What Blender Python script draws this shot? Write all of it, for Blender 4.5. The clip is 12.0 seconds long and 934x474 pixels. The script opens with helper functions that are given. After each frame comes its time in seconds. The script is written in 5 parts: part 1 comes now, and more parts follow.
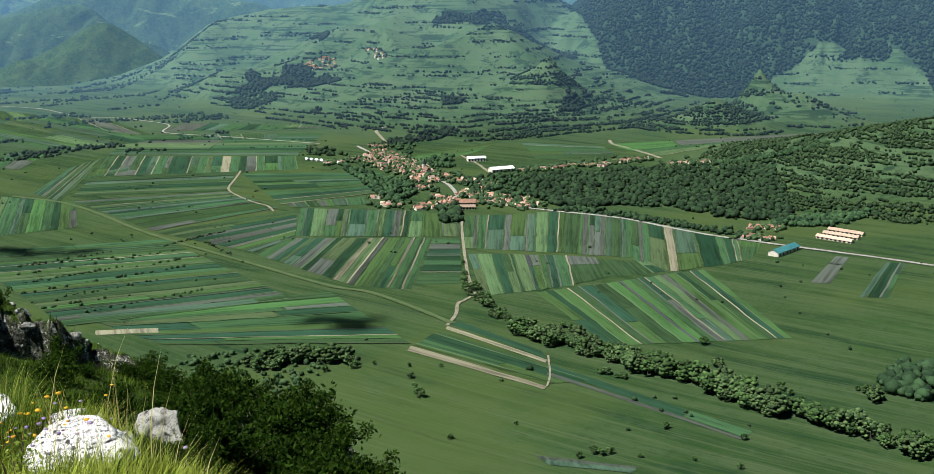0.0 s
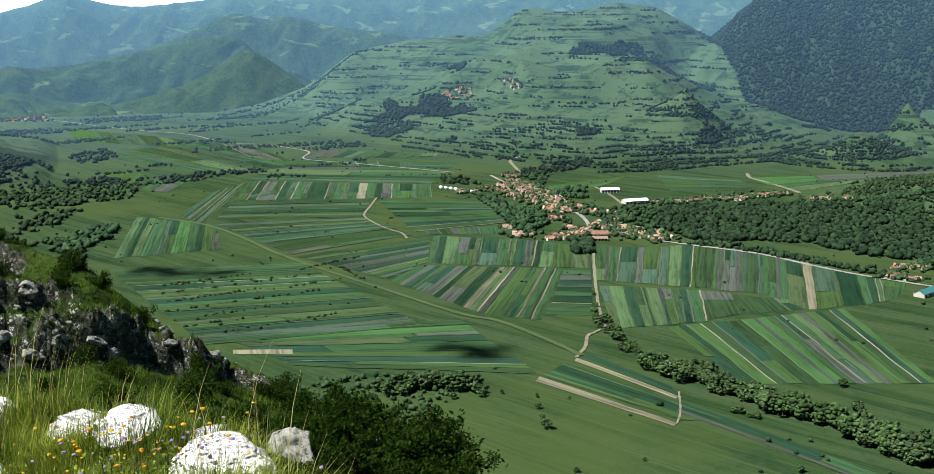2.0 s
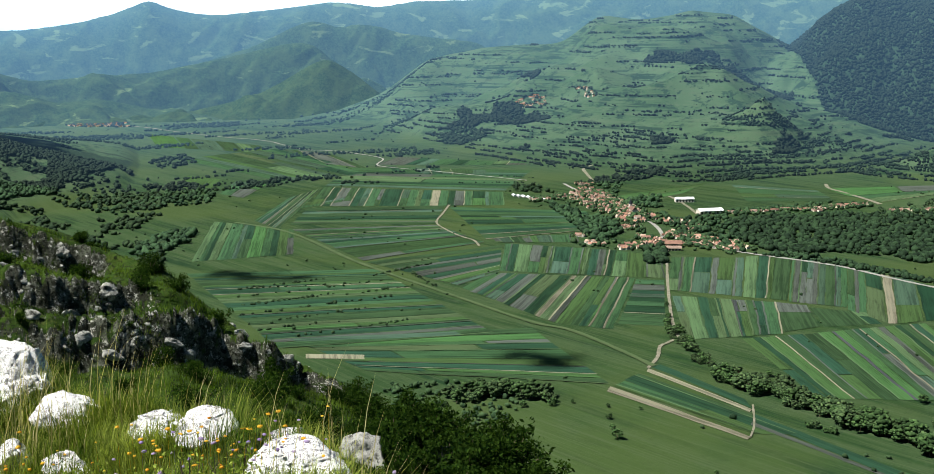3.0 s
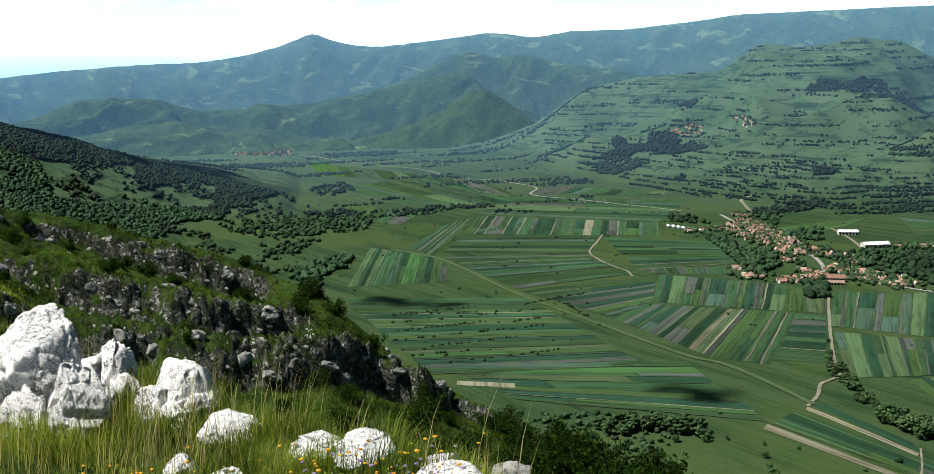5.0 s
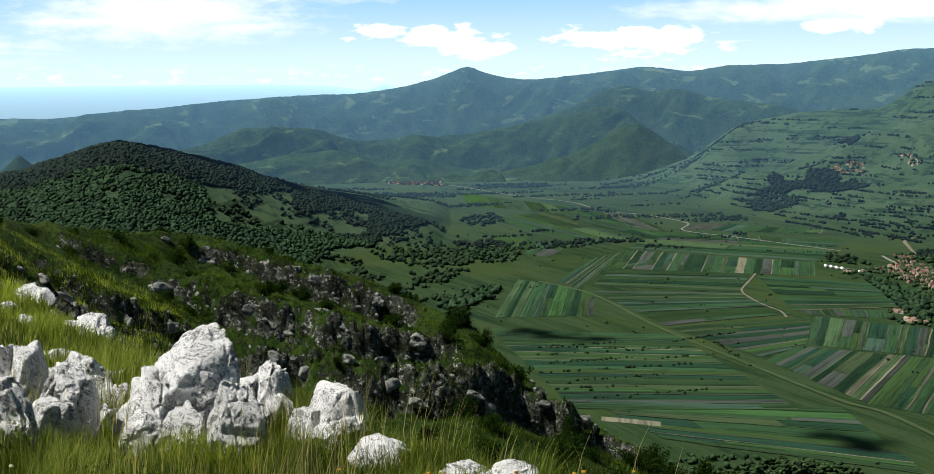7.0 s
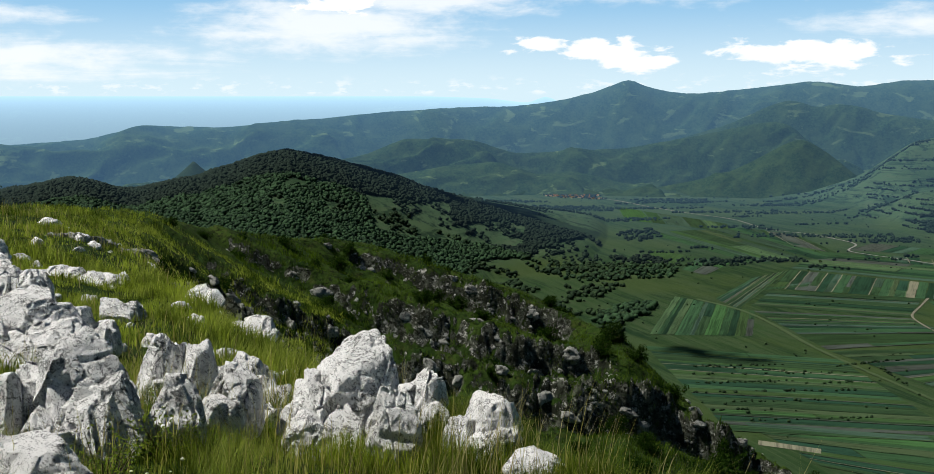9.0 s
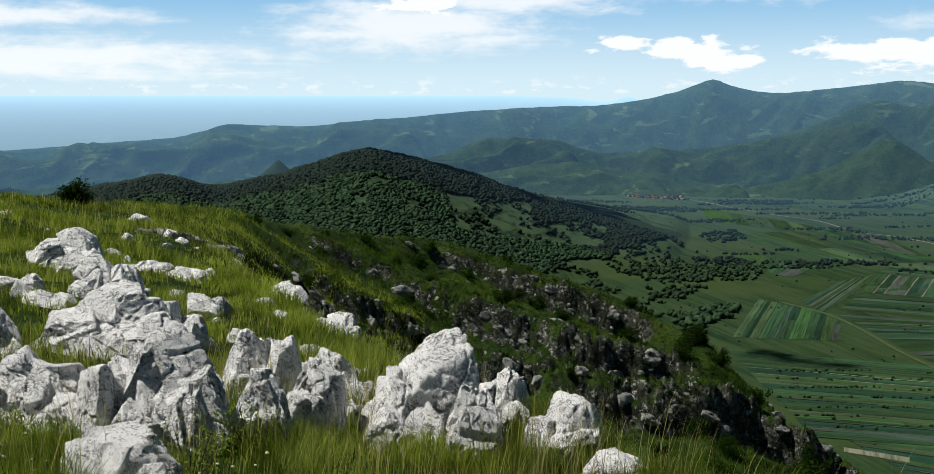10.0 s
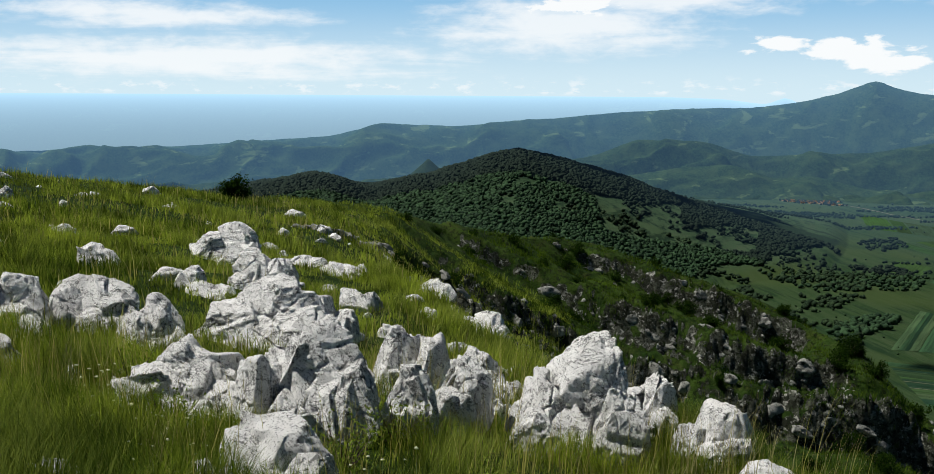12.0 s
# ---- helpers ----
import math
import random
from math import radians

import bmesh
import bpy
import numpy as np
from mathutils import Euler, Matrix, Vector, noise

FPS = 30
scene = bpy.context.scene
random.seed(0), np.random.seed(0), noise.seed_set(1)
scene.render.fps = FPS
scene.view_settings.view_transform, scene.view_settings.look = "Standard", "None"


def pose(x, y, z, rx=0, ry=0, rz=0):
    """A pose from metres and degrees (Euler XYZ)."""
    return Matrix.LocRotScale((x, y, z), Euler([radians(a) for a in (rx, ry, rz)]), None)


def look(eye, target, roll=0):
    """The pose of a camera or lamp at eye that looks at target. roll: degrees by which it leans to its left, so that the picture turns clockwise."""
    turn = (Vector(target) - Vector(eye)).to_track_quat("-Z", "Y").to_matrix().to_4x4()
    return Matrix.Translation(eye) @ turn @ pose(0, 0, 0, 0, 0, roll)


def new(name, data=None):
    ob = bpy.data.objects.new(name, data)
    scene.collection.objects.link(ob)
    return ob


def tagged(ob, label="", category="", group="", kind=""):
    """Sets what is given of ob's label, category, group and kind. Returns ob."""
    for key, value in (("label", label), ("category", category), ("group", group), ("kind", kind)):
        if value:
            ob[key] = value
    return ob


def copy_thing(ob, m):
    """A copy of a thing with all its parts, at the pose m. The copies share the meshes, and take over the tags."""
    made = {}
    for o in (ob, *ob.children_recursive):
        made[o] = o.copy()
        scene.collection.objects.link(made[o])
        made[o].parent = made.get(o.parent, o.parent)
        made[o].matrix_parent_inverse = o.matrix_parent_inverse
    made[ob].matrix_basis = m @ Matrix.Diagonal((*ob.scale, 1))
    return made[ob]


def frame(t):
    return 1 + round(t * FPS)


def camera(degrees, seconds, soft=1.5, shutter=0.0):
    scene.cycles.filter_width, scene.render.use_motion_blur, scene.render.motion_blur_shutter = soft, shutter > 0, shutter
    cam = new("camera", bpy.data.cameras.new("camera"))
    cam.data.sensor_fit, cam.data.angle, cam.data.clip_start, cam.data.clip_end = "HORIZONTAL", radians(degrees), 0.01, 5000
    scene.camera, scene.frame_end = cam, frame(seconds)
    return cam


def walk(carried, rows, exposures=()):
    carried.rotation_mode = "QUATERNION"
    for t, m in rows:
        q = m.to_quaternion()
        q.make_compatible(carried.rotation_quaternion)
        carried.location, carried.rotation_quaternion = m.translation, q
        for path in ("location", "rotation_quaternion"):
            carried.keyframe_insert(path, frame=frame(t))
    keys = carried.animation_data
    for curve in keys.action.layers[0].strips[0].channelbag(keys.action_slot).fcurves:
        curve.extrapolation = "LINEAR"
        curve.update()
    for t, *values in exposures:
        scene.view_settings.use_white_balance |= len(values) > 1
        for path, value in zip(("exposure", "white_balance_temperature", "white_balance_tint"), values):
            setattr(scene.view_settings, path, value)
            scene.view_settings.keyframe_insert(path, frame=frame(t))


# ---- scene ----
import itertools

# ---------------------------------------------------------------- camera
EYE = 1.6
LENS = 45.2
cam = camera(LENS, 12.0, soft=0.6)
# seconds, turn to the left, tilt (90 is level), lean
ROWS = [
    (0.0, -0.12, 76.87, 0.50), (0.5, 1.47, 77.41, 0.61), (1.0, 3.24, 77.88, 0.60), (1.5, 4.91, 78.20, 0.55),
    (2.0, 6.74, 78.46, 0.52), (2.5, 8.50, 78.66, 0.51), (3.0, 10.48, 78.89, 0.58), (5.0, 18.29, 80.49, 1.12),
    (5.5, 20.04, 81.02, 1.23), (6.0, 21.98, 81.53, 1.11), (6.5, 23.88, 81.93, 0.95), (7.0, 26.01, 82.25, 0.67),
    (9.0, 34.10, 82.95, 0.14), (9.5, 36.15, 82.94, 0.08), (10.0, 38.24, 82.93, 0.11), (10.5, 40.18, 82.85, -0.31),
    (11.0, 42.19, 82.79, -0.52), (11.5, 43.98, 82.83, -0.44), (12.0, 45.84, 82.95, -0.25),
]
# the camera is held at arm's length and swings a little to the left as the holder turns
walk(cam, [(t, pose(-0.0125 * t, -0.006 * t, EYE, tilt, lean, turn)) for t, turn, tilt, lean in ROWS],
     [(0.0, 0.95), (3.0, 0.90), (5.5, 0.55), (7.0, 0.16), (9.5, -0.08), (12.0, -0.16)])

# ---------------------------------------------------------------- light
SUN_TURN, SUN_HEIGHT = 118.0, 58.0      # degrees left of straight ahead, degrees above the horizon
sun_way = Vector((-math.sin(radians(SUN_TURN)) * math.cos(radians(SUN_HEIGHT)),
                  math.cos(radians(SUN_TURN)) * math.cos(radians(SUN_HEIGHT)), math.sin(radians(SUN_HEIGHT))))
sun_data = bpy.data.lights.new("sun", "SUN")
sun_data.energy, sun_data.angle, sun_data.color = 5.0, radians(0.5), (1.0, 0.97, 0.91)
sun = new("sun", sun_data)
sun.matrix_world = look(sun_way * 100, (0, 0, 0))


# ---------------------------------------------------------------- node helpers
class Nodes:
    """Short hand for building a node tree."""

    def __init__(self, tree):
        self.tree = tree
        tree.nodes.clear()

    def add(self, kind, ins=None, **props):
        n = self.tree.nodes.new(kind)
        for key, value in props.items():
            setattr(n, key, value)
        for key, value in (ins or {}).items():
            self.put(n.inputs[key], value)
        return n

    def put(self, socket, value):
        if isinstance(value, bpy.types.NodeSocket):
            self.tree.links.new(value, socket)
        elif isinstance(value, tuple) and len(value) == 3 and socket.type == "RGBA":
            socket.default_value = (*value, 1)
        else:
            socket.default_value = value

    def math(self, op, a, b=0.0, clamp=False):
        n = self.add("ShaderNodeMath", {0: a, 1: b}, operation=op, use_clamp=clamp)
        return n.outputs[0]

    def vmath(self, op, a, b):
        return self.add("ShaderNodeVectorMath", {0: a, 1: b}, operation=op).outputs[0]

    def step(self, value, a, b, lo=0.0, hi=1.0):
        n = self.add("ShaderNodeMapRange", {0: value, 1: a, 2: b, 3: lo, 4: hi}, interpolation_type="SMOOTHSTEP")
        return n.outputs[0]

    def mix(self, fac, a, b, blend="MIX"):
        n = self.add("ShaderNodeMix", data_type="RGBA", blend_type=blend)
        self.put(n.inputs[0], fac), self.put(n.inputs[6], a), self.put(n.inputs[7], b)
        return n.outputs[2]

    def noise(self, vector, scale, detail=4.0, rough=0.55, distortion=0.0):
        n = self.add("ShaderNodeTexNoise", {"Scale": scale, "Detail": detail, "Roughness": rough, "Distortion": distortion})
        if vector is not None:
            self.put(n.inputs["Vector"], vector)
        return n.outputs[0]


# ---------------------------------------------------------------- sky
world = bpy.data.worlds.new("sky")
scene.world = world
world.use_nodes = True
N = Nodes(world.node_tree)
sky = N.add("ShaderNodeTexSky", sky_type="NISHITA", sun_disc=False, sun_elevation=radians(SUN_HEIGHT),
            sun_rotation=radians(-SUN_TURN), altitude=1100.0, air_density=1.0, dust_density=1.2, ozone_density=1.5)
way = N.add("ShaderNodeTexCoord").outputs["Generated"]
sep = N.add("ShaderNodeSeparateXYZ", {0: way})
up = N.math("MAXIMUM", sep.outputs[2], 0.0)
# thin clouds lie on a high sheet, so that they crowd together towards the horizon
flat = N.math("ADD", up, 0.035)
sheet = N.add("ShaderNodeCombineXYZ", {0: N.math("DIVIDE", sep.outputs[0], flat), 1: N.math("DIVIDE", sep.outputs[1], flat), 2: 0.0}).outputs[0]
wisp = N.noise(sheet, 0.30, 9, 0.62, 0.7)
turn_left = N.math("MULTIPLY", N.math("ARCTAN2", N.math("MULTIPLY", sep.outputs[0], -1.0), sep.outputs[1]), 57.2958)
rise = N.math("MULTIPLY", N.math("ARCSINE", sep.outputs[2]), 57.2958)
around = N.add("ShaderNodeCombineXYZ", {0: N.math("MULTIPLY", turn_left, 0.55), 1: N.math("MULTIPLY", rise, 1.5), 2: 0.0}).outputs[0]
lumps = N.noise(around, 1.0, 9, 0.60, 0.25)


def cloud_bank(turn, height_, wide, deep):
    """How near a direction is to the middle of a cloud, 1 to below 0."""
    u = N.math("DIVIDE", N.math("SUBTRACT", turn_left, turn), wide)
    w = N.math("DIVIDE", N.math("SUBTRACT", rise, height_), deep)
    return N.math("SUBTRACT", 1.0, N.math("SQRT", N.math("ADD", N.math("MULTIPLY", u, u), N.math("MULTIPLY", w, w))))


def gathered(banks):
    most = cloud_bank(*banks[0])
    for b in banks[1:]:
        most = N.math("MAXIMUM", most, cloud_bank(*b))
    return most


# fair-weather clouds low over the range, and a broad soft veil of cloud higher up
heaps = gathered(((27.0, 2.2, 3.4, 0.8), (30.5, 2.6, 2.0, 0.5), (25.0, 1.7, 2.0, 0.6), (17.5, 2.05, 5.2, 0.95), (8.0, 2.6, 3.0, 0.5), (40.5, 4.6, 3.2, 0.7)))
puff = N.step(N.math("ADD", N.math("MULTIPLY", heaps, 0.42), lumps), 0.56, 0.70)
soft = gathered(((41.0, 3.6, 7.5, 1.7), (36.0, 4.9, 7.0, 1.0), (59.0, 1.9, 13.0, 1.1), (62.0, 4.0, 8.0, 0.7), (30.0, 6.0, 14.0, 1.4), (5.0, 3.5, 12.0, 1.0)))
haze_cloud = N.math("MULTIPLY", N.step(N.math("ADD", N.math("MULTIPLY", soft, 0.36), N.math("MULTIPLY", N.math("ADD", wisp, lumps), 0.5)), 0.42, 0.78), 0.85)
low_row = N.math("MULTIPLY", N.step(N.noise(N.vmath("MULTIPLY", around, (1.6, 1.5, 1.0)), 1.0, 7, 0.6), 0.52, 0.66), N.math("MULTIPLY", N.step(rise, 0.1, 0.35), N.step(rise, 1.3, 0.5)))
cloud = N.math("MAXIMUM", N.math("MAXIMUM", haze_cloud, puff), N.math("MULTIPLY", low_row, 0.6), clamp=True)
high = N.step(up, 0.24, 0.13)                       # clear blue overhead
band = N.mix(N.step(up, 0.0, 0.11), (9.2, 11.6, 12.8), (3.1, 6.9, 10.8))
veil = N.mix(N.step(up, 0.08, 0.18), band, N.vmath("MULTIPLY", sky.outputs[0], (0.055, 0.10, 0.17)))
coloured = N.mix(N.math("MULTIPLY", cloud, high), veil, (13.2, 13.6, 13.8))
N.add("ShaderNodeOutputWorld", {0: N.add("ShaderNodeBackground", {0: coloured, 1: 0.08}).outputs[0]})


# ---------------------------------------------------------------- materials
def material(name):
    m = bpy.data.materials.new(name)
    m.use_nodes = True
    return m, Nodes(m.node_tree)


def finish(N, colour, rough=0.9, bump=None, strength=0.3, distance=0.02, spec=0.3, **more):
    b = N.add("ShaderNodeBsdfPrincipled", {"Base Color": colour, "Roughness": rough, "Specular IOR Level": spec, **more})
    if bump is not None:
        N.put(b.inputs["Normal"], N.add("ShaderNodeBump", {"Height": bump, "Strength": strength, "Distance": distance}).outputs[0])
    N.add("ShaderNodeOutputMaterial", {0: b.outputs[0]})
    return b


def place(N):
    return N.add("ShaderNodeNewGeometry").outputs["Position"]


def plain(name, colour, second=None, scale=1.0, rough=0.85, spec=0.3, loose=0.0):
    """Colour that wanders between two tones, and from object to object."""
    m, N = material(name)
    second = second or tuple(c * 0.7 for c in colour)
    c = N.mix(N.step(N.noise(place(N), scale, 6), 0.35, 0.65), colour, second)
    if loose:
        r = N.add("ShaderNodeObjectInfo").outputs["Random"]
        c = N.add("ShaderNodeHueSaturation", {"Value": N.step(r, 0, 1, 1 - loose, 1 + loose), "Color": c}).outputs[0]
    finish(N, c, rough, spec=spec)
    return m


HAZE_GLOW = (0.21, 0.47, 0.80)               # blue emission painted on far surfaces as haze


def attribute(N, name):
    return N.add("ShaderNodeAttribute", attribute_name=name).outputs["Fac"]


def ground_material(name, hazy=False):
    m, N = material(name)
    at = place(N)
    fine, mid, wide = N.noise(at, 1.7, 8, 0.65), N.noise(at, 0.06, 8, 0.6), N.noise(at, 0.0045, 6, 0.6)
    # valley meadows with long mown swathes
    bent = N.add("ShaderNodeVectorRotate", {"Vector": at, "Angle": radians(38)}, rotation_type="Z_AXIS").outputs[0]
    swathe = N.noise(N.vmath("MULTIPLY", bent, (0.0035, 0.045, 0.02)), 1.0, 5, 0.55, 0.5)
    mead = N.mix(N.step(wide, 0.35, 0.65), (0.030, 0.070, 0.014), (0.046, 0.093, 0.019))
    mead = N.mix(N.math("MULTIPLY", N.step(swathe, 0.45, 0.62), 0.75), mead, (0.071, 0.110, 0.032))
    mead = N.mix(N.math("MULTIPLY", N.step(swathe, 0.46, 0.38), 0.8), mead, (0.013, 0.044, 0.012))
    mead = N.mix(N.math("MULTIPLY", N.step(mid, 0.5, 0.75), 0.6), mead, (0.065, 0.108, 0.036))
    lines = N.noise(N.vmath("MULTIPLY", bent, (0.008, 0.34, 0.05)), 1.0, 7, 0.7, 0.8)
    mead = N.mix(N.math("MULTIPLY", N.step(N.noise(at, 0.11, 8, 0.75), 0.54, 0.60), 0.45), mead, (0.022, 0.055, 0.014))
    mead = N.mix(N.math("MULTIPLY", N.step(N.noise(at, 0.004, 4, 0.5), 0.46, 0.62), 0.6), mead, (0.088, 0.125, 0.024))
    mead = N.mix(N.math("MULTIPLY", N.step(lines, 0.50, 0.60), 0.6), mead, (0.098, 0.128, 0.042))
    mead = N.vmath("MULTIPLY", mead, (0.76, 0.80, 0.90))
    # hill pastures, paler and greyer
    hill = N.mix(N.step(wide, 0.38, 0.62), (0.050, 0.096, 0.034), (0.074, 0.124, 0.048))
    hill = N.mix(N.step(mid, 0.5, 0.72), hill, (0.080, 0.115, 0.048))
    hill = N.mix(N.step(N.noise(at, 0.022, 9, 0.78), 0.53, 0.57), hill, (0.022, 0.050, 0.021))
    # woods
    wood = N.mix(N.step(N.noise(at, 0.09, 6, 0.7), 0.35, 0.65), (0.015, 0.034, 0.016), (0.032, 0.060, 0.026))
    wood = N.mix(N.math("MULTIPLY", N.step(wide, 0.4, 0.6), 0.4), wood, (0.032, 0.058, 0.022))
    # the hilltop: turf darkened for the shade between blades, earth, limestone
    turf = N.mix(N.step(N.noise(at, 0.5, 8, 0.6), 0.35, 0.65), (0.013, 0.034, 0.004), (0.040, 0.074, 0.009))
    turf = N.mix(N.step(fine, 0.52, 0.72), turf, (0.052, 0.064, 0.015))
    turf = N.mix(N.step(N.noise(at, 4.6, 8, 0.75), 0.5, 0.40), turf, (0.010, 0.017, 0.004))
    # flank rock painted dark for its shade, pale flecks for sunlit edges
    rock = N.mix(N.step(N.noise(at, 1.1, 10, 0.72), 0.40, 0.58), (0.020, 0.024, 0.015), (0.105, 0.114, 0.088))
    rock = N.mix(N.step(N.noise(at, 6.0, 10, 0.8), 0.49, 0.54), rock, (0.016, 0.018, 0.011))
    rock = N.mix(N.step(N.noise(at, 3.1, 10, 0.8), 0.545, 0.585), rock, (0.40, 0.40, 0.365))
    rock = N.mix(N.step(N.noise(at, 2.3, 9, 0.75), 0.56, 0.62), rock, (0.03, 0.05, 0.012))
    bank = N.noise(N.vmath("MULTIPLY", at, (0.005, 0.005, 0.13)), 1.0, 6, 0.62, 0.3)      # old terraces follow the contours
    hill = N.mix(N.math("MULTIPLY", N.step(bank, 0.53, 0.58), N.step(N.noise(at, 0.006, 5, 0.6), 0.42, 0.56)), hill, (0.020, 0.046, 0.018))
    hill = N.mix(N.math("MULTIPLY", N.step(bank, 0.44, 0.40), 0.5), hill, (0.085, 0.12, 0.05))
    c = N.mix(attribute(N, "hill"), mead, hill)
    c = N.mix(attribute(N, "wood"), c, wood)
    # valley colours shifted towards blue to stand in for haze
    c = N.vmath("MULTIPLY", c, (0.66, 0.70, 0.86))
    c = N.mix(attribute(N, "top"), c, turf)
    c = N.mix(N.step(N.math("ADD", attribute(N, "rock"), N.math("MULTIPLY", N.math("SUBTRACT", N.noise(at, 1.3, 10, 0.75), 0.5), 1.5)), 0.40, 0.50), c, rock)
    b = finish(N, c, 0.95, N.math("ADD", N.noise(at, 1.6, 5, 0.6), N.math("MULTIPLY", N.noise(at, 7.0, 7, 0.75), 0.4)), 1.0, 0.22, spec=0.1)
    # haze put in as blue emission that grows with distance
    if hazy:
        N.put(b.inputs["Emission Color"], HAZE_GLOW)
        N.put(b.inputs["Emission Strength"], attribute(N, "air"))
    return m


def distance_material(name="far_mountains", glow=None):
    """Far mountains behind the valley; haze is painted on them as a blue glow."""
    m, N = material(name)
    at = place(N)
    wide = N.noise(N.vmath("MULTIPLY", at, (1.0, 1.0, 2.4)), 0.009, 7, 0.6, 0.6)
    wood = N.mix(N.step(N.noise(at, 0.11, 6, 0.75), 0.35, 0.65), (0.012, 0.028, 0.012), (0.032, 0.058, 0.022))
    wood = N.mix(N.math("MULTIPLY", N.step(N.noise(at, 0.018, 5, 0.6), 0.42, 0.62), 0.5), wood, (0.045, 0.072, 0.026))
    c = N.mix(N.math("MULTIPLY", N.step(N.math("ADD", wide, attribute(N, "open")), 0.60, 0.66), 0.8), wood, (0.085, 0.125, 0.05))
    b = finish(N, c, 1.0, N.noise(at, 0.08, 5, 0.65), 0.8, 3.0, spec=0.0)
    N.put(b.inputs["Emission Color"], glow or HAZE_GLOW)
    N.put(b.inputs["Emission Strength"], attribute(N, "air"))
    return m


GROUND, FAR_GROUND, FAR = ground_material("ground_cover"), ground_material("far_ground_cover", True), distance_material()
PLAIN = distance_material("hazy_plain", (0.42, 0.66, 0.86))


# meadows in the woods of the left-hand hill
CLEARINGS = [
    [(-1571, 1924), (-1545, 2036), (-1540, 2228), (-1474, 2113), (-1429, 2070), (-1430, 2152), (-1447, 2303), (-1397, 2324), (-1309, 2181), (-1318, 2101), (-1347, 2030), (-1377, 1936), (-1410, 1848), (-1438, 1779)],
    [(-1630, 1685), (-1604, 1709), (-1572, 1673), (-1599, 1659)],
    [(-1558, 1762), (-1525, 1796), (-1501, 1769), (-1524, 1728)],
    [(-1657, 1758), (-1630, 1805), (-1616, 1780), (-1632, 1738)],
    [(-1629, 1838), (-1615, 1877), (-1603, 1855), (-1613, 1820)],
    [(-1285, 2256), (-1306, 2449), (-1146, 2361), (-1080, 2116), (-1182, 2079)],
    [(-1215, 1896), (-1116, 1933), (-991, 2013), (-864, 1759), (-919, 1649), (-1053, 1738)],
]


# ---------------------------------------------------------------- numbers for the relief
def hashed(i, j, seed):
    h = (i * 374761393 + j * 668265263 + seed * 974634777) & 0xFFFFFFFF
    h = ((h ^ (h >> 13)) * 1274126177) & 0xFFFFFFFF
    return ((h ^ (h >> 16)) & 0xFFFF) / 65535.0


def lattice(x, y, seed=0):
    i, j = np.floor(x).astype(np.int64), np.floor(y).astype(np.int64)
    u, v = x - i, y - j
    u, v = u * u * (3 - 2 * u), v * v * (3 - 2 * v)
    a, b, c, d = (hashed(i + p, j + q, seed) for p, q in ((0, 0), (1, 0), (0, 1), (1, 1)))
    return a + (b - a) * u + (c - a) * v + (a - b - c + d) * u * v


def fbm(x, y, octaves=5, seed=0, gain=0.5):
    total, size, norm = 0.0, 1.0, 0.0
    for k in range(octaves):
        total = total + size * (lattice(x * 2 ** k + 17.3 * k, y * 2 ** k - 9.1 * k, seed + k) - 0.5)
        norm, size = norm + size, size * gain
    return total / norm * 2


def solid(p, seed=0, octaves=4, gain=0.5):
    """Noise in space, about -1 to 1."""
    total, size, norm = 0.0, 1.0, 0.0
    for k in range(octaves):
        w = p * 2 ** k + 31.7 * k
        z = np.floor(w[:, 2])
        u = w[:, 2] - z
        u = u * u * (3 - 2 * u)
        z = z.astype(np.int64) * 57
        a = 0.0
        i, j = np.floor(w[:, 0]).astype(np.int64), np.floor(w[:, 1]).astype(np.int64)
        fx, fy = w[:, 0] - i, w[:, 1] - j
        fx, fy = fx * fx * (3 - 2 * fx), fy * fy * (3 - 2 * fy)
        for dz, wz in ((0, 1 - u), (57, u)):
            h00, h10, h01, h11 = (hashed(i + q + (z + dz) * 131, j + r + (z + dz) * 17, seed + k) for q, r in ((0, 0), (1, 0), (0, 1), (1, 1)))
            a = a + wz * (h00 + (h10 - h00) * fx + (h01 - h00) * fy + (h00 - h10 - h01 + h11) * fx * fy)
        total = total + size * (a - 0.5)
        norm, size = norm + size, size * gain
    return total / norm * 2


def smooth(a, b, x):
    t = np.clip((x - a) / (b - a), 0, 1)
    return t * t * (3 - 2 * t)


def curve(az, pairs):
    """A smooth line through pairs of (azimuth in degrees, value)."""
    xs, ys = zip(*pairs)
    return (np.interp(az - 0.35, xs, ys) + np.interp(az, xs, ys) * 2 + np.interp(az + 0.35, xs, ys)) / 4


FLOOR = -360.0                          # the valley, below the hilltop on which the camera stands


def level(el, r):
    return EYE + r * np.tan(np.radians(el))


# crest of the hilltop's own edge: azimuth to the left, elevation seen from the eye; its distance
NEAR_EL = ((-180, 3), (-150, 2), (-100, -8), (-60, -30), (-30, -38), (0, -30), (5.8, -24.7), (7.4, -23.2), (9.2, -22.1), (11.7, -21.4), (13.8, -20.2), (18.1, -18.2),
           (21.7, -16.2), (23.4, -14.7), (26.2, -12.0), (27.7, -11.5), (31.7, -9.5), (35.7, -8.3), (39.2, -7.3), (47.8, -6.2), (50.2, -5.5), (58, -4.85), (68.4, -3.6), (80, -2.5), (110, 1), (180, 3))
NEAR_R = ((-180, 30), (-60, 25), (0, 34), (10, 40), (20, 48), (30, 60), (40, 60), (50, 48), (60, 40), (70, 32), (100, 30), (180, 30))
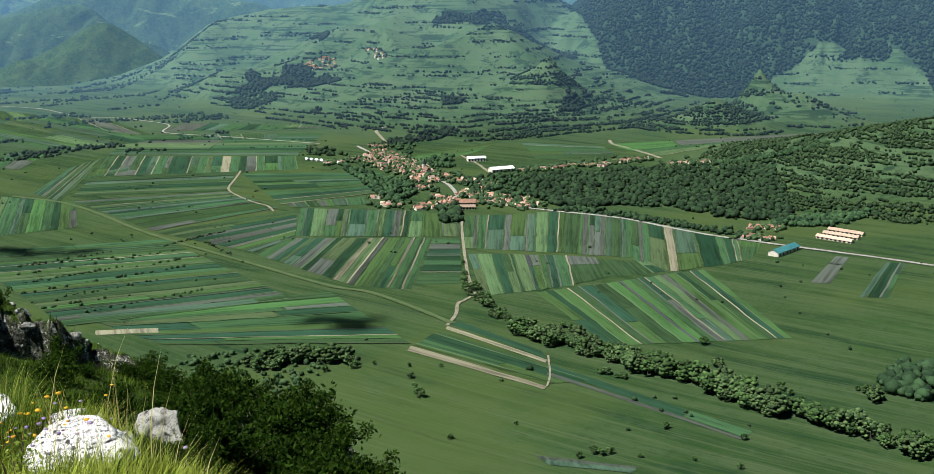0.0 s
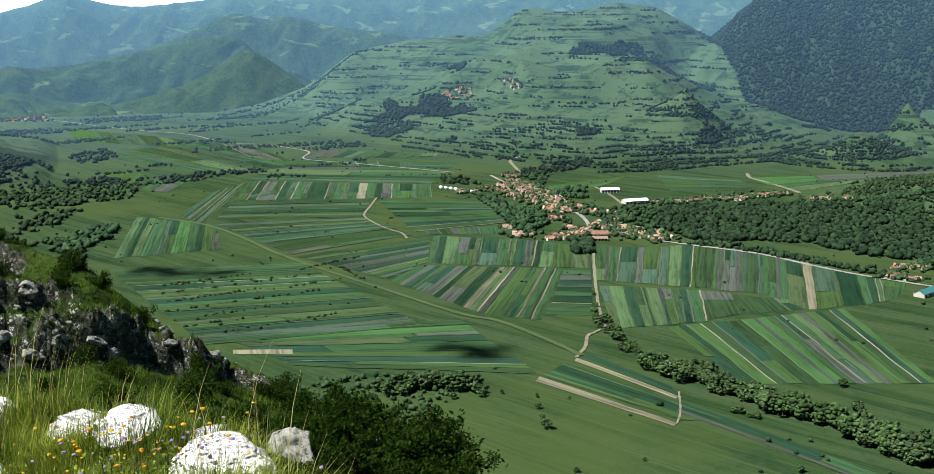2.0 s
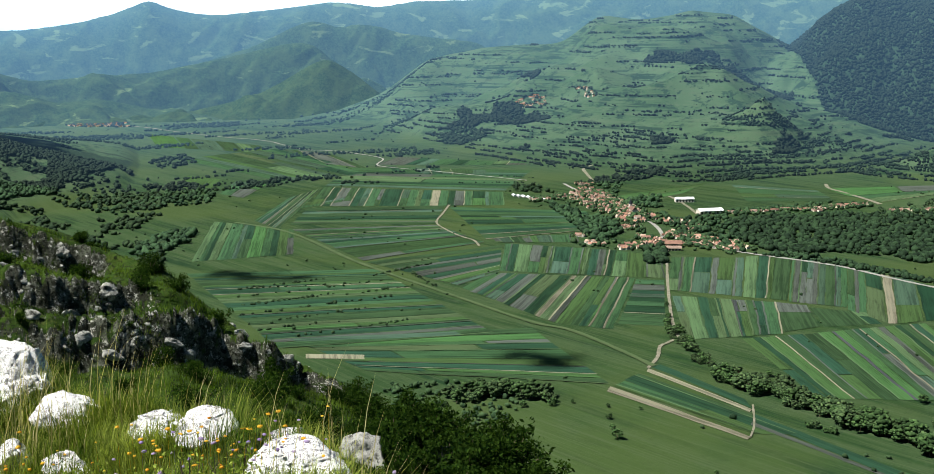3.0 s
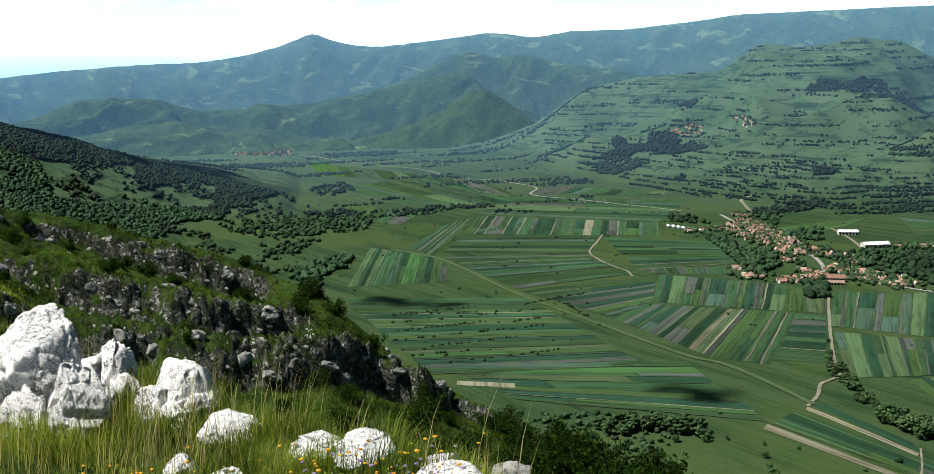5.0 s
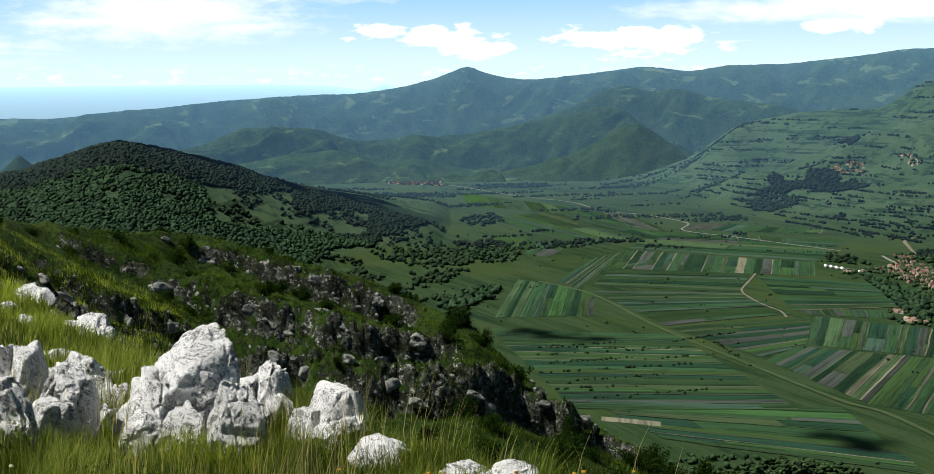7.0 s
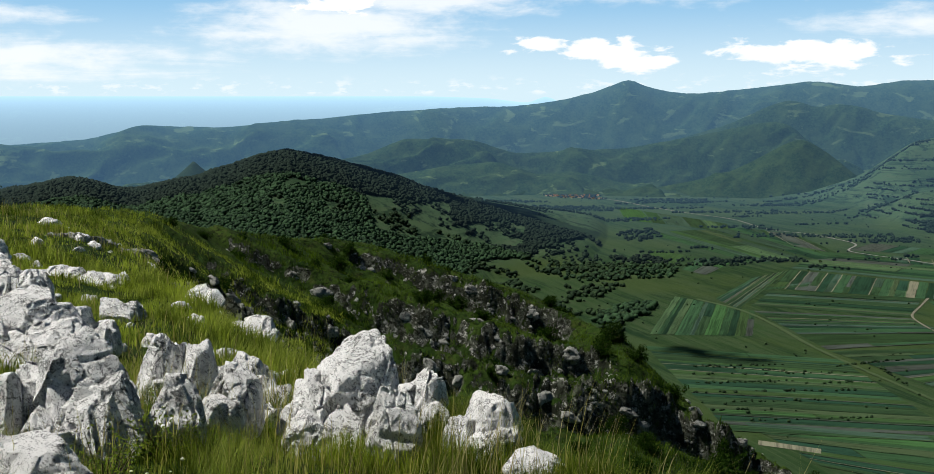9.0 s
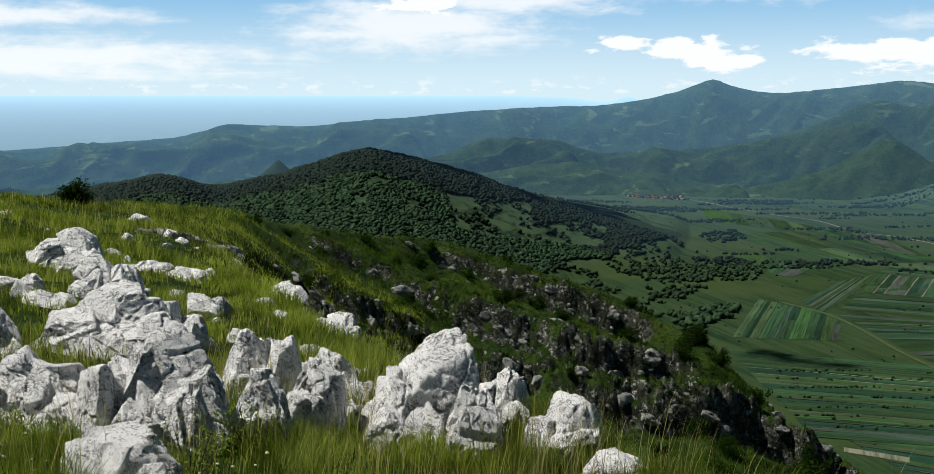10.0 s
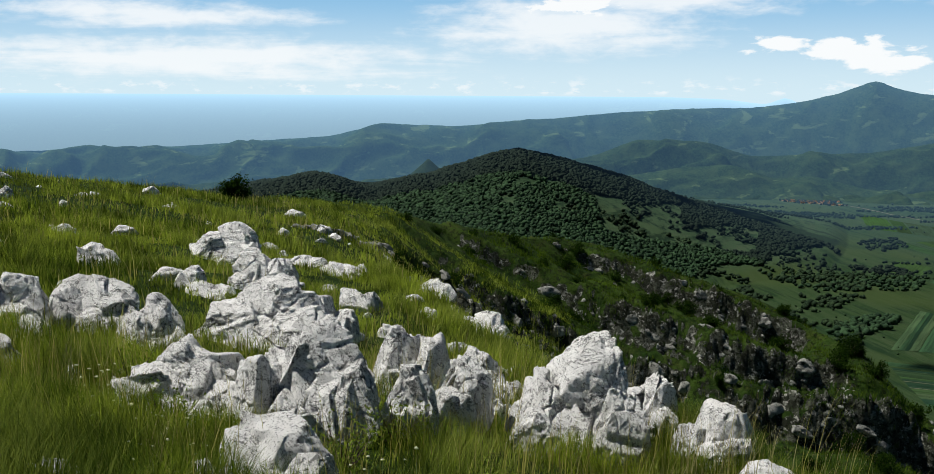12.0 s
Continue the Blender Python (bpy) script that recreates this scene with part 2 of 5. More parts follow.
LEDGE_EL = ((-180, -3), (-100, -10), (-60, -40), (0, -36), (12, -27.2), (16.2, -24.2), (18.7, -22.2), (21.8, -20.8), (26.9, -19.5), (30.7, -18.6), (35, -17.0), (38.9, -15.4), (42.6, -13.6), (45.2, -12.0), (50, -8.8), (60, -7), (80, -5), (110, -3), (180, -3))
LEDGE_R = ((-180, 12), (-100, 8), (-60, 2.6), (0, 3.2), (12, 4.3), (20, 5.2), (30, 7.0), (42, 12), (46, 16), (52, 22), (100, 18), (180, 12))


def hilltop(az, r):
    ec, rc, ee, re = curve(az, NEAR_EL), curve(az, NEAR_R), curve(az, LEDGE_EL), curve(az, LEDGE_R)
    zc, ze = level(ec, rc), level(ee, re)
    cut = smooth(54, 44, np.abs(az - 0.0)) * smooth(-70, -40, az)     # where the ledge breaks off
    r1 = re + (rc - re) * 0.5
    z1 = level(ee - 1.8, r1) * cut + (ze + (zc - ze) * 0.5) * (1 - cut)
    ra = re + 2.0
    za = (ze - 2.6) * cut + (ze + (zc - ze) * (2.0 / (rc - re))) * (1 - cut)
    knots = ((0 * r, 0 * r), (re, ze), (ra, za), (r1, z1), (rc, zc), (rc + 9, zc - 7), (110 + 0 * r, zc - 60), (220 + 0 * r, -165 + 0 * r), (420 + 0 * r, -285 + 0 * r), (680 + 0 * r, FLOOR + 9 + 0 * r), (830 + 0 * r, FLOOR + 0 * r))
    z = np.full(r.shape, FLOOR)
    for (ra_, za_), (rb_, zb_) in itertools.pairwise(knots):
        t = (r - ra_) / np.maximum(rb_ - ra_, 1e-6)
        z = np.where((t >= 0) & (t <= 1), za_ + (zb_ - za_) * np.clip(t, 0, 1), z)
    return z, rc, re, cut


def ridge(az, r, crest, rc, foot, back=900.0, sharp=1.0):
    """Height of a range with this crest line over its foot; below the floor where it has ended."""
    zc = level(curve(az, crest), rc)
    t = np.clip((r - foot) / np.maximum(rc - foot, 1.0), 0, 1) ** sharp
    s = 0.6 * t + 0.4 * t * t * (3 - 2 * t)
    fall = np.clip((r - rc) / back, 0, 1)
    return FLOOR - 12 + (zc - FLOOR + 12) * np.where(r <= rc, s, 1 - fall * fall)


def knoll(x, y, az, r, high, wide, deep, lean=0.0):
    """A rounded hill over the place at that azimuth and distance."""
    a = radians(az)
    dx, dy = x + math.sin(a) * r, y - math.cos(a) * r
    b = radians(az + lean)
    u, v = dx * math.cos(b) + dy * math.sin(b), -dx * math.sin(b) + dy * math.cos(b)
    d = np.sqrt((u / wide) ** 2 + (v / deep) ** 2)
    return high * np.clip(1 - d, 0, 1) ** 1.4 * (1 + 0.5 * np.clip(1 - d, 0, 1))


GREEN_RIDGE = ((-40, -5.0), (-12, -4.4), (-9, -3.2), (-5, -1.5), (-2.7, 0.0), (-0.4, 0.15), (1.9, -0.2), (4.1, -0.1), (5.7, -1.2), (9.6, -1.6), (12.5, -2.0), (13.5, -2.6), (15, -3.7), (17, -4.5), (20, -5.0), (40, -5.2))
DARK_MOUNT = ((-45, 1.8), (-24, 2.0), (-14, 1.9), (-9, 0.8), (-7, 0.0), (-5, -1.3), (-3, -2.6), (0, -4.4), (8, -5.0), (40, -5.0))
EAST_WOOD = ((-60, -3), (-40, -4.5), (-22.7, -6.9), (-19, -7.7), (-15.5, -8.5), (-9.7, -9.35), (-4, -9.95), (-2, -10.3), (5, -11), (40, -11))
LEFT_HILL = ((20, -9), (26, -7.4), (27.8, -6.5), (32.6, -5.6), (37.2, -4.4), (40.5, -3.3), (42.9, -2.7), (45.3, -3.3), (47.7, -4.1), (50.9, -4.4), (52.9, -3.9), (56.2, -4.4), (58.8, -4.9), (64, -5.4), (72, -5.2), (90, -5), (140, -6))


def valley(az, r, x, y):
    """Height of the valley and the hills that close it, and how far a place is hill."""
    base = FLOOR + 1.6 * fbm(x / 260, y / 260, 4, 3)
    rough = fbm(x / 330, y / 330, 5, 11)
    green = ridge(az, r, GREEN_RIDGE, 4215.0, curve(az, ((-40, 2350), (-12, 2500), (0, 2350), (6, 2550), (12, 3000), (16, 3500), (20, 4000), (40, 4100))), 700, 1.15)
    lumps = 1 - np.abs(fbm(x / 640 + 3, y / 520, 4, 21)) * 2.4
    green = green + (green > FLOOR) * np.clip((green - FLOOR) / 160, 0, 1) * (78 * lumps - 50 + 26 * rough) * (1 - 0.75 * smooth(3850, 4200, r))
    mount = ridge(az, r, DARK_MOUNT, 4230.0, 3300.0, 800)
    mount = mount + np.clip((mount - FLOOR - 20) / 120, 0, 1) * (70 * fbm(az / 5.0, r / 900, 4, 31) + (75 - 170 * np.abs(fbm(az / 4.2 + r / 1600, r / 900 - az / 14, 4, 35))) * (1 - smooth(3950, 4200, r)))
    east = ridge(az, r, EAST_WOOD, 2140.0 + 8 * np.clip(-az - 10, 0, 20), 1660.0, 420)
    left = ridge(az, r, LEFT_HILL, curve(az, ((20, 3100), (28, 2950), (36, 2700), (43, 2600), (90, 2500))), curve(az, ((20, 2900), (26, 2500), (28, 2280), (32, 2150), (40, 1800), (90, 1700))), 800)
    left = left + np.clip((left - FLOOR) / 120, 0, 1) * (16 * fbm(az / 3.2, r / 500, 4, 41) + 8 * rough)
    z = np.maximum.reduce([base, green, mount, east, left])
    z = z + knoll(x, y, -4.2, 2960, 62, 150, 120) + knoll(x, y, -14.6, 2950, 78, 120, 130) + knoll(x, y, -16.6, 2880, 52, 200, 140) + knoll(x, y, -12.6, 2760, 46, 200, 150) + knoll(x, y, 47.8, 3650, 112, 300, 300)
    return z, np.clip((z - FLOOR - 6) / 18, 0, 1)


def inside(x, y, outline):
    """Which of the places lie within an outline."""
    hit = np.zeros(np.shape(x), bool)
    for (xa, ya), (xb, yb) in zip(outline, outline[1:] + outline[:1]):
        if ya != yb:
            hit ^= ((ya > y) != (yb > y)) & (x < (xb - xa) * (y - ya) / (yb - ya) + xa)
    return hit


def wooded(x, y, az, r):
    """Where closed woods stand on the left-hand hill and on the mountain behind the village."""
    edge = fbm(x / 160, y / 160, 5, 81)
    left = (az > 27) & (r > 1750) & (r < 3000) & (valley(az, r, x, y)[0] > FLOOR + 16 + 22 * edge) & ((edge > -0.38) | (az > 40))
    for outline in CLEARINGS:
        left &= ~inside(x + 14 * edge, y + 22 * edge, outline)
    foot = curve(az, ((-40, 3050), (-24, 3200), (-22, 3500), (-20, 3580), (-17.5, 3570), (-15.5, 3440), (-14, 3340), (-11.3, 3340), (-9.5, 3370), (-8, 3420), (-6.9, 3540), (-5.5, 3960), (-4.5, 4240), (40, 4400)))
    right = (az < -3) & (r > foot + 60 * edge) & (edge > -0.55)
    cone = (np.hypot(x + math.sin(radians(47.8)) * 3650, y - math.cos(radians(47.8)) * 3650) < 290)
    patch = (az > -22) & (az < 15) & (r > 2560) & (fbm(x / 240, y / 240, 5, 85) > curve(az, ((-40, 0.30), (-8, 0.34), (0, 0.44), (8, 0.42), (40, 0.3)))) & (valley(az, r, x, y)[0] > FLOOR + 14)
    return left | right | cone | patch


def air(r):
    """How strongly a distant surface glows blue in place of haze."""
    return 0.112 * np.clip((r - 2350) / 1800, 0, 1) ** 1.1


def height(x, y):
    x, y = np.asarray(x, float), np.asarray(y, float)
    az, r = np.degrees(np.arctan2(-x, y)), np.hypot(x, y)
    top, rc, re, cut = hilltop(az, r)
    low, _ = valley(az, r, x, y)
    return np.where(r < 830, np.where(r < 640, top, np.maximum(top, low * 0 + top)), low)


def sheet_mesh(name, X, Y, Z, attrs, mat):
    """A grid of rows and columns as one mesh, with float attributes."""
    rows, cols = X.shape
    verts = np.stack([X, Y, Z], -1).reshape(-1, 3)
    q = np.arange(rows * cols).reshape(rows, cols)
    faces = np.stack([q[:-1, :-1], q[:-1, 1:], q[1:, 1:], q[1:, :-1]], -1).reshape(-1, 4)
    me = bpy.data.meshes.new(name)
    me.vertices.add(len(verts)), me.loops.add(faces.size), me.polygons.add(len(faces))
    me.vertices.foreach_set("co", verts.ravel())
    me.loops.foreach_set("vertex_index", faces.ravel())
    me.polygons.foreach_set("loop_start", np.arange(len(faces)) * 4)
    me.update(calc_edges=True)
    me.polygons.foreach_set("use_smooth", np.ones(len(faces), bool))
    for key, value in attrs.items():
        me.attributes.new(key, "FLOAT", "POINT").data.foreach_set("value", np.ascontiguousarray(value, np.float32).ravel())
    me.materials.append(mat)
    return new(name, me)


# azimuths run so that the faces look up
AZ = np.concatenate([np.arange(180, 76, -3.0), np.arange(76, -28, -0.11), np.arange(-28, -180, -3.0), [-180.0]])
RR = np.concatenate([[0.01, 0.6, 1.2], np.arange(1.8, 9, 0.14), np.arange(9, 75, 0.2), np.geomspace(75, 700, 34), np.arange(708, 2700, 8.5), np.arange(2700, 4245, 12.5)])
A, R = np.meshgrid(AZ, RR)
X, Y = -np.sin(np.radians(A)) * R, np.cos(np.radians(A)) * R
top, rc, re, cut = hilltop(A, R)
low, hill = valley(A, R, X, Y)
is_top = R < 700
face = cut * smooth(0.34, 0.5, (R - re) / (rc - re)) * smooth(115, 85, R) * (R > re + 1)
# beds of limestone run down across the flank; each ends in a broken wall, with turf on its back
U, V = 0.72 * X + 0.69 * Y, -0.69 * X + 0.72 * Y
wander = 2.2 * fbm(X / 11, Y / 11, 4, 55) + 1.0 * fbm(X / 2.6, Y / 2.6, 3, 56)
phase = (V + 0.22 * U + wander) / 6.6
part_ = phase - np.floor(phase)
walls = smooth(0.72, 0.84, part_) - part_
phase_ = (V + 0.30 * U + 1.2 * wander) / 2.6
lesser = smooth(0.66, 0.84, phase_ - np.floor(phase_)) - (phase_ - np.floor(phase_))
broken = smooth(-0.40, 0.15, fbm(U / 9, V / 6, 3, 57)) * smooth(6, 14, A)
clefts = 1 - 2 * np.abs(fbm(U / 2.4, V / 1.6, 4, 61))
crag = broken * walls * 2.0 + 0.3 * fbm(X / 2.2, Y / 2.2, 4, 63)
grassy = 1 - 0.5 * smooth(34, 44, A) * smooth(0.62, 0.82, (R - re) / (rc - re))      # the upper slope is mostly turf
on_wall = smooth(0.50, 0.74, part_) * smooth(1.02, 0.90, part_)
chips = np.round((fbm(U / 1.5, V / 0.9, 4, 67, 0.6) + 0.25 * fbm(X / 0.4, Y / 0.4, 3, 68)) * 4) / 4      # broken into blocks
teeth = 1 - 2 * np.abs(fbm(X / 0.7, Y / 0.7, 4, 69, 0.65))
bold = 1.5 + 1.3 * smooth(34, 18, A)                     # the crags grow taller down the flank
relief = face * grassy * broken * bold * (1.0 * walls + 0.42 * lesser + on_wall * (0.26 * chips + 0.16 * teeth + 0.14 * clefts) + 0.05 * chips + 0.05 * teeth - 0.2) * smooth(0, 5, np.abs(R - rc) + 1.8)
Z = np.where(R < 830, top, low) + np.where(R < 700, relief + 0.12 * fbm(X / 2.5, Y / 2.5, 4, 71) * smooth(2, 5, R), 0)
Z = np.where((R >= 700) & (R < 830), np.maximum(Z, low), Z)
dr = np.gradient(Z, axis=0) / np.gradient(R, axis=0)
da = np.gradient(Z, axis=1) / np.maximum(np.abs(np.gradient(np.radians(A), axis=1)) * R, 1e-3)
steep = np.hypot(dr, da)
wood = wooded(X, Y, A, R) * (R > 1500) * 1.0
rock = np.clip(face * broken * smooth(0.95, 1.7, steep), 0, 1)
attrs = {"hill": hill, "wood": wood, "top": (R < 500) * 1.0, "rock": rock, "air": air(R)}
near_rows = int(np.searchsorted(RR, 2450))
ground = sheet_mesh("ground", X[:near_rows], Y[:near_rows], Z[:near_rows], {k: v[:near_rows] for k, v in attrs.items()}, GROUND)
tagged(ground, "green valley floor and limestone hilltop under grass", "ground", kind="structure")
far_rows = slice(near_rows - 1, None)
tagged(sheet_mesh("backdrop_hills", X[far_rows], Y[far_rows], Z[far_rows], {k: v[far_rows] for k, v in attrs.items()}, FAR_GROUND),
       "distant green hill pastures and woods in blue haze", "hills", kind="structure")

# ---------------------------------------------------------------- far mountains
FAR_RANGE = ((-45, 1.8), (-5, 1.6), (0, 1.5), (5, 1.4), (6.3, 1.2), (10.3, 0.8), (13, 0.8), (14.8, 0.5), (17.1, 0.8), (19.5, 0.5), (22.6, 0.2), (23.6, 0.24), (24.8, 0.46), (25.5, 0.72), (26, 0.98), (26.5, 0.74), (27.6, 0.32), (29.4, -0.12),
             (31.5, -0.4), (34.3, -0.45), (38.5, -0.7), (42, -1.05), (46.3, -1.4), (50.2, -1.3), (52.6, -1.9), (60, -2.4), (68.4, -2.6), (90, -2.9))
KNOBS = ((8, -2.5), (10, -1.3), (14, -0.75), (15, -0.4), (16, -0.3), (16.8, -0.5), (18.1, -0.1), (19, -0.35), (21, -1.3), (24, -2.2), (28, -4.5), (40, -5))
PYRAMID = ((12, -5.2), (13.5, -4.7), (14, -4.3), (15.3, -3.4), (16.6, -2.7), (18.1, -1.35), (18.7, -1.15), (19.9, -1.3), (22.6, -1.9), (25.9, -2.5), (31.6, -2.8), (33.6, -2.2), (37.2, -2.0), (40, -3.1), (43, -3.8), (47, -4.6), (60, -5.2))
HORIZON = ((-60, -0.5), (28, -0.4), (29.4, -0.25), (29.9, 0.05), (30.15, 0.2), (30.45, -0.05), (31.0, -0.25), (33, 0.0), (36, 0.1), (60, 0.15), (90, 0.15))


SPUR = ((12, -5.3), (13.6, -4.8), (14.4, -4.2), (16, -2.9), (17.1, -2.15), (17.7, -2.0), (18.4, -2.3), (19.6, -3.0), (21, -3.7), (22.6, -4.1), (25, -4.6), (28, -5.2), (60, -5.4))
FOOTHILLS = ((20, -5.4), (23, -4.7), (26, -4.3), (28.6, -3.7), (30.5, -3.9), (32.5, -3.2), (35, -3.4), (38, -3.9), (41, -4.3), (46, -5.2), (70, -5.4))


def range_backdrop(name, crest, rc, foot, air_, label, spurs, glow=0.0, hump=40.0, mat=None, meadows=0.0):
    """A distant range: its crest line, broad spurs that run down slantwise, and small bumps of wood."""
    az = np.arange(80, -30, -0.12)
    rr = np.linspace(foot, rc, 52)
    a, r = np.meshgrid(az, rr)
    z = ridge(a, r, crest, rc, foot, 400, 1.0)
    t = (r - foot) / (rc - foot)
    slant = 1.1 * fbm(a / (3 * spurs), 0 * a, 2, 97) + 0.8 * fbm(a / (2 * spurs), t * 2, 3, 96)
    broad = 1 - 2.2 * np.abs(fbm(a / (2.4 * spurs) + slant * (1 - t), t * 1.1 + 0.6 * slant, 3, 91, 0.45))
    side = 1 - 2.0 * np.abs(fbm(a / (0.8 * spurs) + 2 * slant, t * 3.0 - slant, 3, 93, 0.45))
    z = z + 4 * t * (1 - t) * hump * (broad + 0.28 * side) + hump / 24 * t * fbm(a * 3.5, t * 9, 4, 95)
    x, y = -np.sin(np.radians(a)) * r, np.cos(np.radians(a)) * r
    # the painted haze glow strengthens towards the crest
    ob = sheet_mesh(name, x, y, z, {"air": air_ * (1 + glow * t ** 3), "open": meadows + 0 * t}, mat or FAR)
    return tagged(ob, label, "mountains", kind="structure")


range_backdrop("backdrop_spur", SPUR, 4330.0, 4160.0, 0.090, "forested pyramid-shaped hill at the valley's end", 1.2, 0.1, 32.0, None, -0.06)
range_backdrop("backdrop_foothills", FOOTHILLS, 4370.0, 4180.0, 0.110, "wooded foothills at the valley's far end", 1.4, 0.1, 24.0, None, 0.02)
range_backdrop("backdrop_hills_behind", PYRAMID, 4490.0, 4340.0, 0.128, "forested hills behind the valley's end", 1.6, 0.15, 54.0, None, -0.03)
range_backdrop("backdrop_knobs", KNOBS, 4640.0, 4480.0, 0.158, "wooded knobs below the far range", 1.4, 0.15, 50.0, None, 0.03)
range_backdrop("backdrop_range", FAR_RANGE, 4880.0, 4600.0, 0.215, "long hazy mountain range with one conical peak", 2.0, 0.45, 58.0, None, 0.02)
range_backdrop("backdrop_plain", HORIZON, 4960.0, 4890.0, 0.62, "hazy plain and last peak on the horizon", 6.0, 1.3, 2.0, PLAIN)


# ---------------------------------------------------------------- mesh tools
rng = np.random.default_rng(7)


def mesh_of(name, verts, faces, mat, smooth_faces=False):
    """A mesh from arrays of places and of equal-sided faces."""
    verts, faces = np.asarray(verts, np.float32), np.asarray(faces, np.int32)
    me = bpy.data.meshes.new(name)
    n = faces.shape[1]
    me.vertices.add(len(verts)), me.loops.add(faces.size), me.polygons.add(len(faces))
    me.vertices.foreach_set("co", verts.ravel())
    me.loops.foreach_set("vertex_index", faces.ravel())
    me.polygons.foreach_set("loop_start", np.arange(len(faces)) * n)
    me.update(calc_edges=True)
    if smooth_faces:
        me.polygons.foreach_set("use_smooth", np.ones(len(faces), bool))
    me.materials.append(mat)
    return me


def part(name, data, parent, label="", m=None):
    """One mesh object under a thing or a part. data: a mesh, or a bmesh and its material."""
    if isinstance(data, tuple):
        bm, mat = data
        me = bpy.data.meshes.new(name)
        bm.to_mesh(me), bm.free()
        me.materials.append(mat)
        data = me
    ob = new(name, data)
    ob.parent = parent
    if m is not None:
        ob.matrix_basis = m
    return tagged(ob, label)


def ball(level_):
    """Places and triangles of a unit ball."""
    bm = bmesh.new()
    bmesh.ops.create_icosphere(bm, subdivisions=level_, radius=1)
    v = np.array([p.co for p in bm.verts])
    q = np.array([[p.index for p in t.verts] for t in bm.faces])
    bm.free()
    return v, q


BALL_1, BALL_2 = ball(1), ball(2)


def scatter(shape, at, size, squash=1.0, jitter=0.2, seed=0):
    """Many jittered copies of a shape in one pair of arrays."""
    g = np.random.default_rng(seed)
    v, q = shape
    at, n = np.asarray(at, float), len(at)
    size = np.broadcast_to(np.asarray(size, float), (n,))
    turn = g.uniform(0, 2 * np.pi, n)
    w = np.broadcast_to(v, (n, *v.shape)) * (1 + g.uniform(-jitter, jitter, (n, len(v), 1)))
    w = w * (size[:, None, None] * np.stack([g.uniform(0.8, 1.2, n), g.uniform(0.8, 1.2, n), squash * g.uniform(0.85, 1.2, n)], -1)[:, None, :])
    c, s = np.cos(turn)[:, None], np.sin(turn)[:, None]
    x, y = w[..., 0] * c - w[..., 1] * s, w[..., 0] * s + w[..., 1] * c
    w = np.stack([x, y, w[..., 2]], -1) + at[:, None, :]
    return w.reshape(-1, 3), (q[None] + (np.arange(n) * len(v))[:, None, None]).reshape(-1, 3)


def box(bm, x0, y0, z0, x1, y1, z1):
    vs = [bm.verts.new(p) for p in itertools.product((x0, x1), (y0, y1), (z0, z1))]
    for f in ((0, 1, 3, 2), (4, 6, 7, 5), (0, 4, 5, 1), (2, 3, 7, 6), (0, 2, 6, 4), (1, 5, 7, 3)):
        bm.faces.new([vs[i] for i in f])


def empty(name, m):
    ob = new(name)
    ob.empty_display_size = 0.5
    ob.matrix_basis = m
    return ob


# ---------------------------------------------------------------- fields, roads
def crop(name, a, b, streak=0.75):
    """A crop in rows that run along the strip, uneven from strip to strip."""
    # crop colours carry a bluish tint in place of haze
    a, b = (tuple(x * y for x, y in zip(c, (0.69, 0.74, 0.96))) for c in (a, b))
    m, N = material(name)
    at = N.add("ShaderNodeTexCoord").outputs["Object"]
    rows = N.noise(N.vmath("MULTIPLY", at, (0.30, 0.004, 1.0)), 1.0, 8, 0.75)
    patch = N.noise(N.vmath("MULTIPLY", at, (0.05, 0.008, 1.0)), 1.0, 7, 0.62)
    c = N.mix(N.step(rows, 0.42, 0.58), tuple(x * 0.66 for x in a), tuple(x * 1.22 for x in b))
    c = N.mix(N.math("MULTIPLY", N.step(patch, 0.42, 0.64), streak), c, tuple(0.5 * (p + q) * 1.35 for p, q in zip(a, b)))
    r = N.add("ShaderNodeObjectInfo").outputs["Random"]
    c = N.add("ShaderNodeHueSaturation", {"Hue": N.step(r, 0, 1, 0.485, 0.515), "Value": N.step(r, 0, 1, 0.78, 1.2), "Color": c}).outputs[0]
    finish(N, c, 0.95, N.noise(place(N), 0.9, 5, 0.6), 0.5, 0.1, spec=0.1)
    return m


CROPS = {
    "m": crop("green_crop", (0.029, 0.072, 0.022), (0.039, 0.084, 0.026)),
    "d": crop("dark_crop", (0.014, 0.046, 0.018), (0.021, 0.056, 0.022)),
    "D": crop("darkest_crop", (0.009, 0.035, 0.014), (0.012, 0.042, 0.016)),
    "l": crop("light_meadow", (0.043, 0.094, 0.022), (0.053, 0.108, 0.027)),
    "G": crop("lush_crop", (0.027, 0.070, 0.018), (0.034, 0.078, 0.021)),
    "y": crop("yellowing_crop", (0.060, 0.102, 0.034), (0.076, 0.116, 0.040)),
    "p": crop("pale_crop", (0.044, 0.086, 0.042), (0.055, 0.096, 0.048)),
    "s": crop("tilled_soil", (0.064, 0.077, 0.048), (0.079, 0.090, 0.058)),
    "b": crop("bare_soil", (0.045, 0.050, 0.042), (0.057, 0.060, 0.05)),
    "t": crop("straw", (0.185, 0.172, 0.09), (0.225, 0.205, 0.11)),
}
TRACK = plain("track_gravel", (0.20, 0.185, 0.14), (0.12, 0.125, 0.08), 0.12)
ASPHALT = plain("pale_road", (0.26, 0.255, 0.235), (0.19, 0.19, 0.17), 0.1)
GRASSWAY = plain("grass_way", (0.050, 0.078, 0.028), (0.036, 0.066, 0.020), 0.05)
lift = itertools.count()


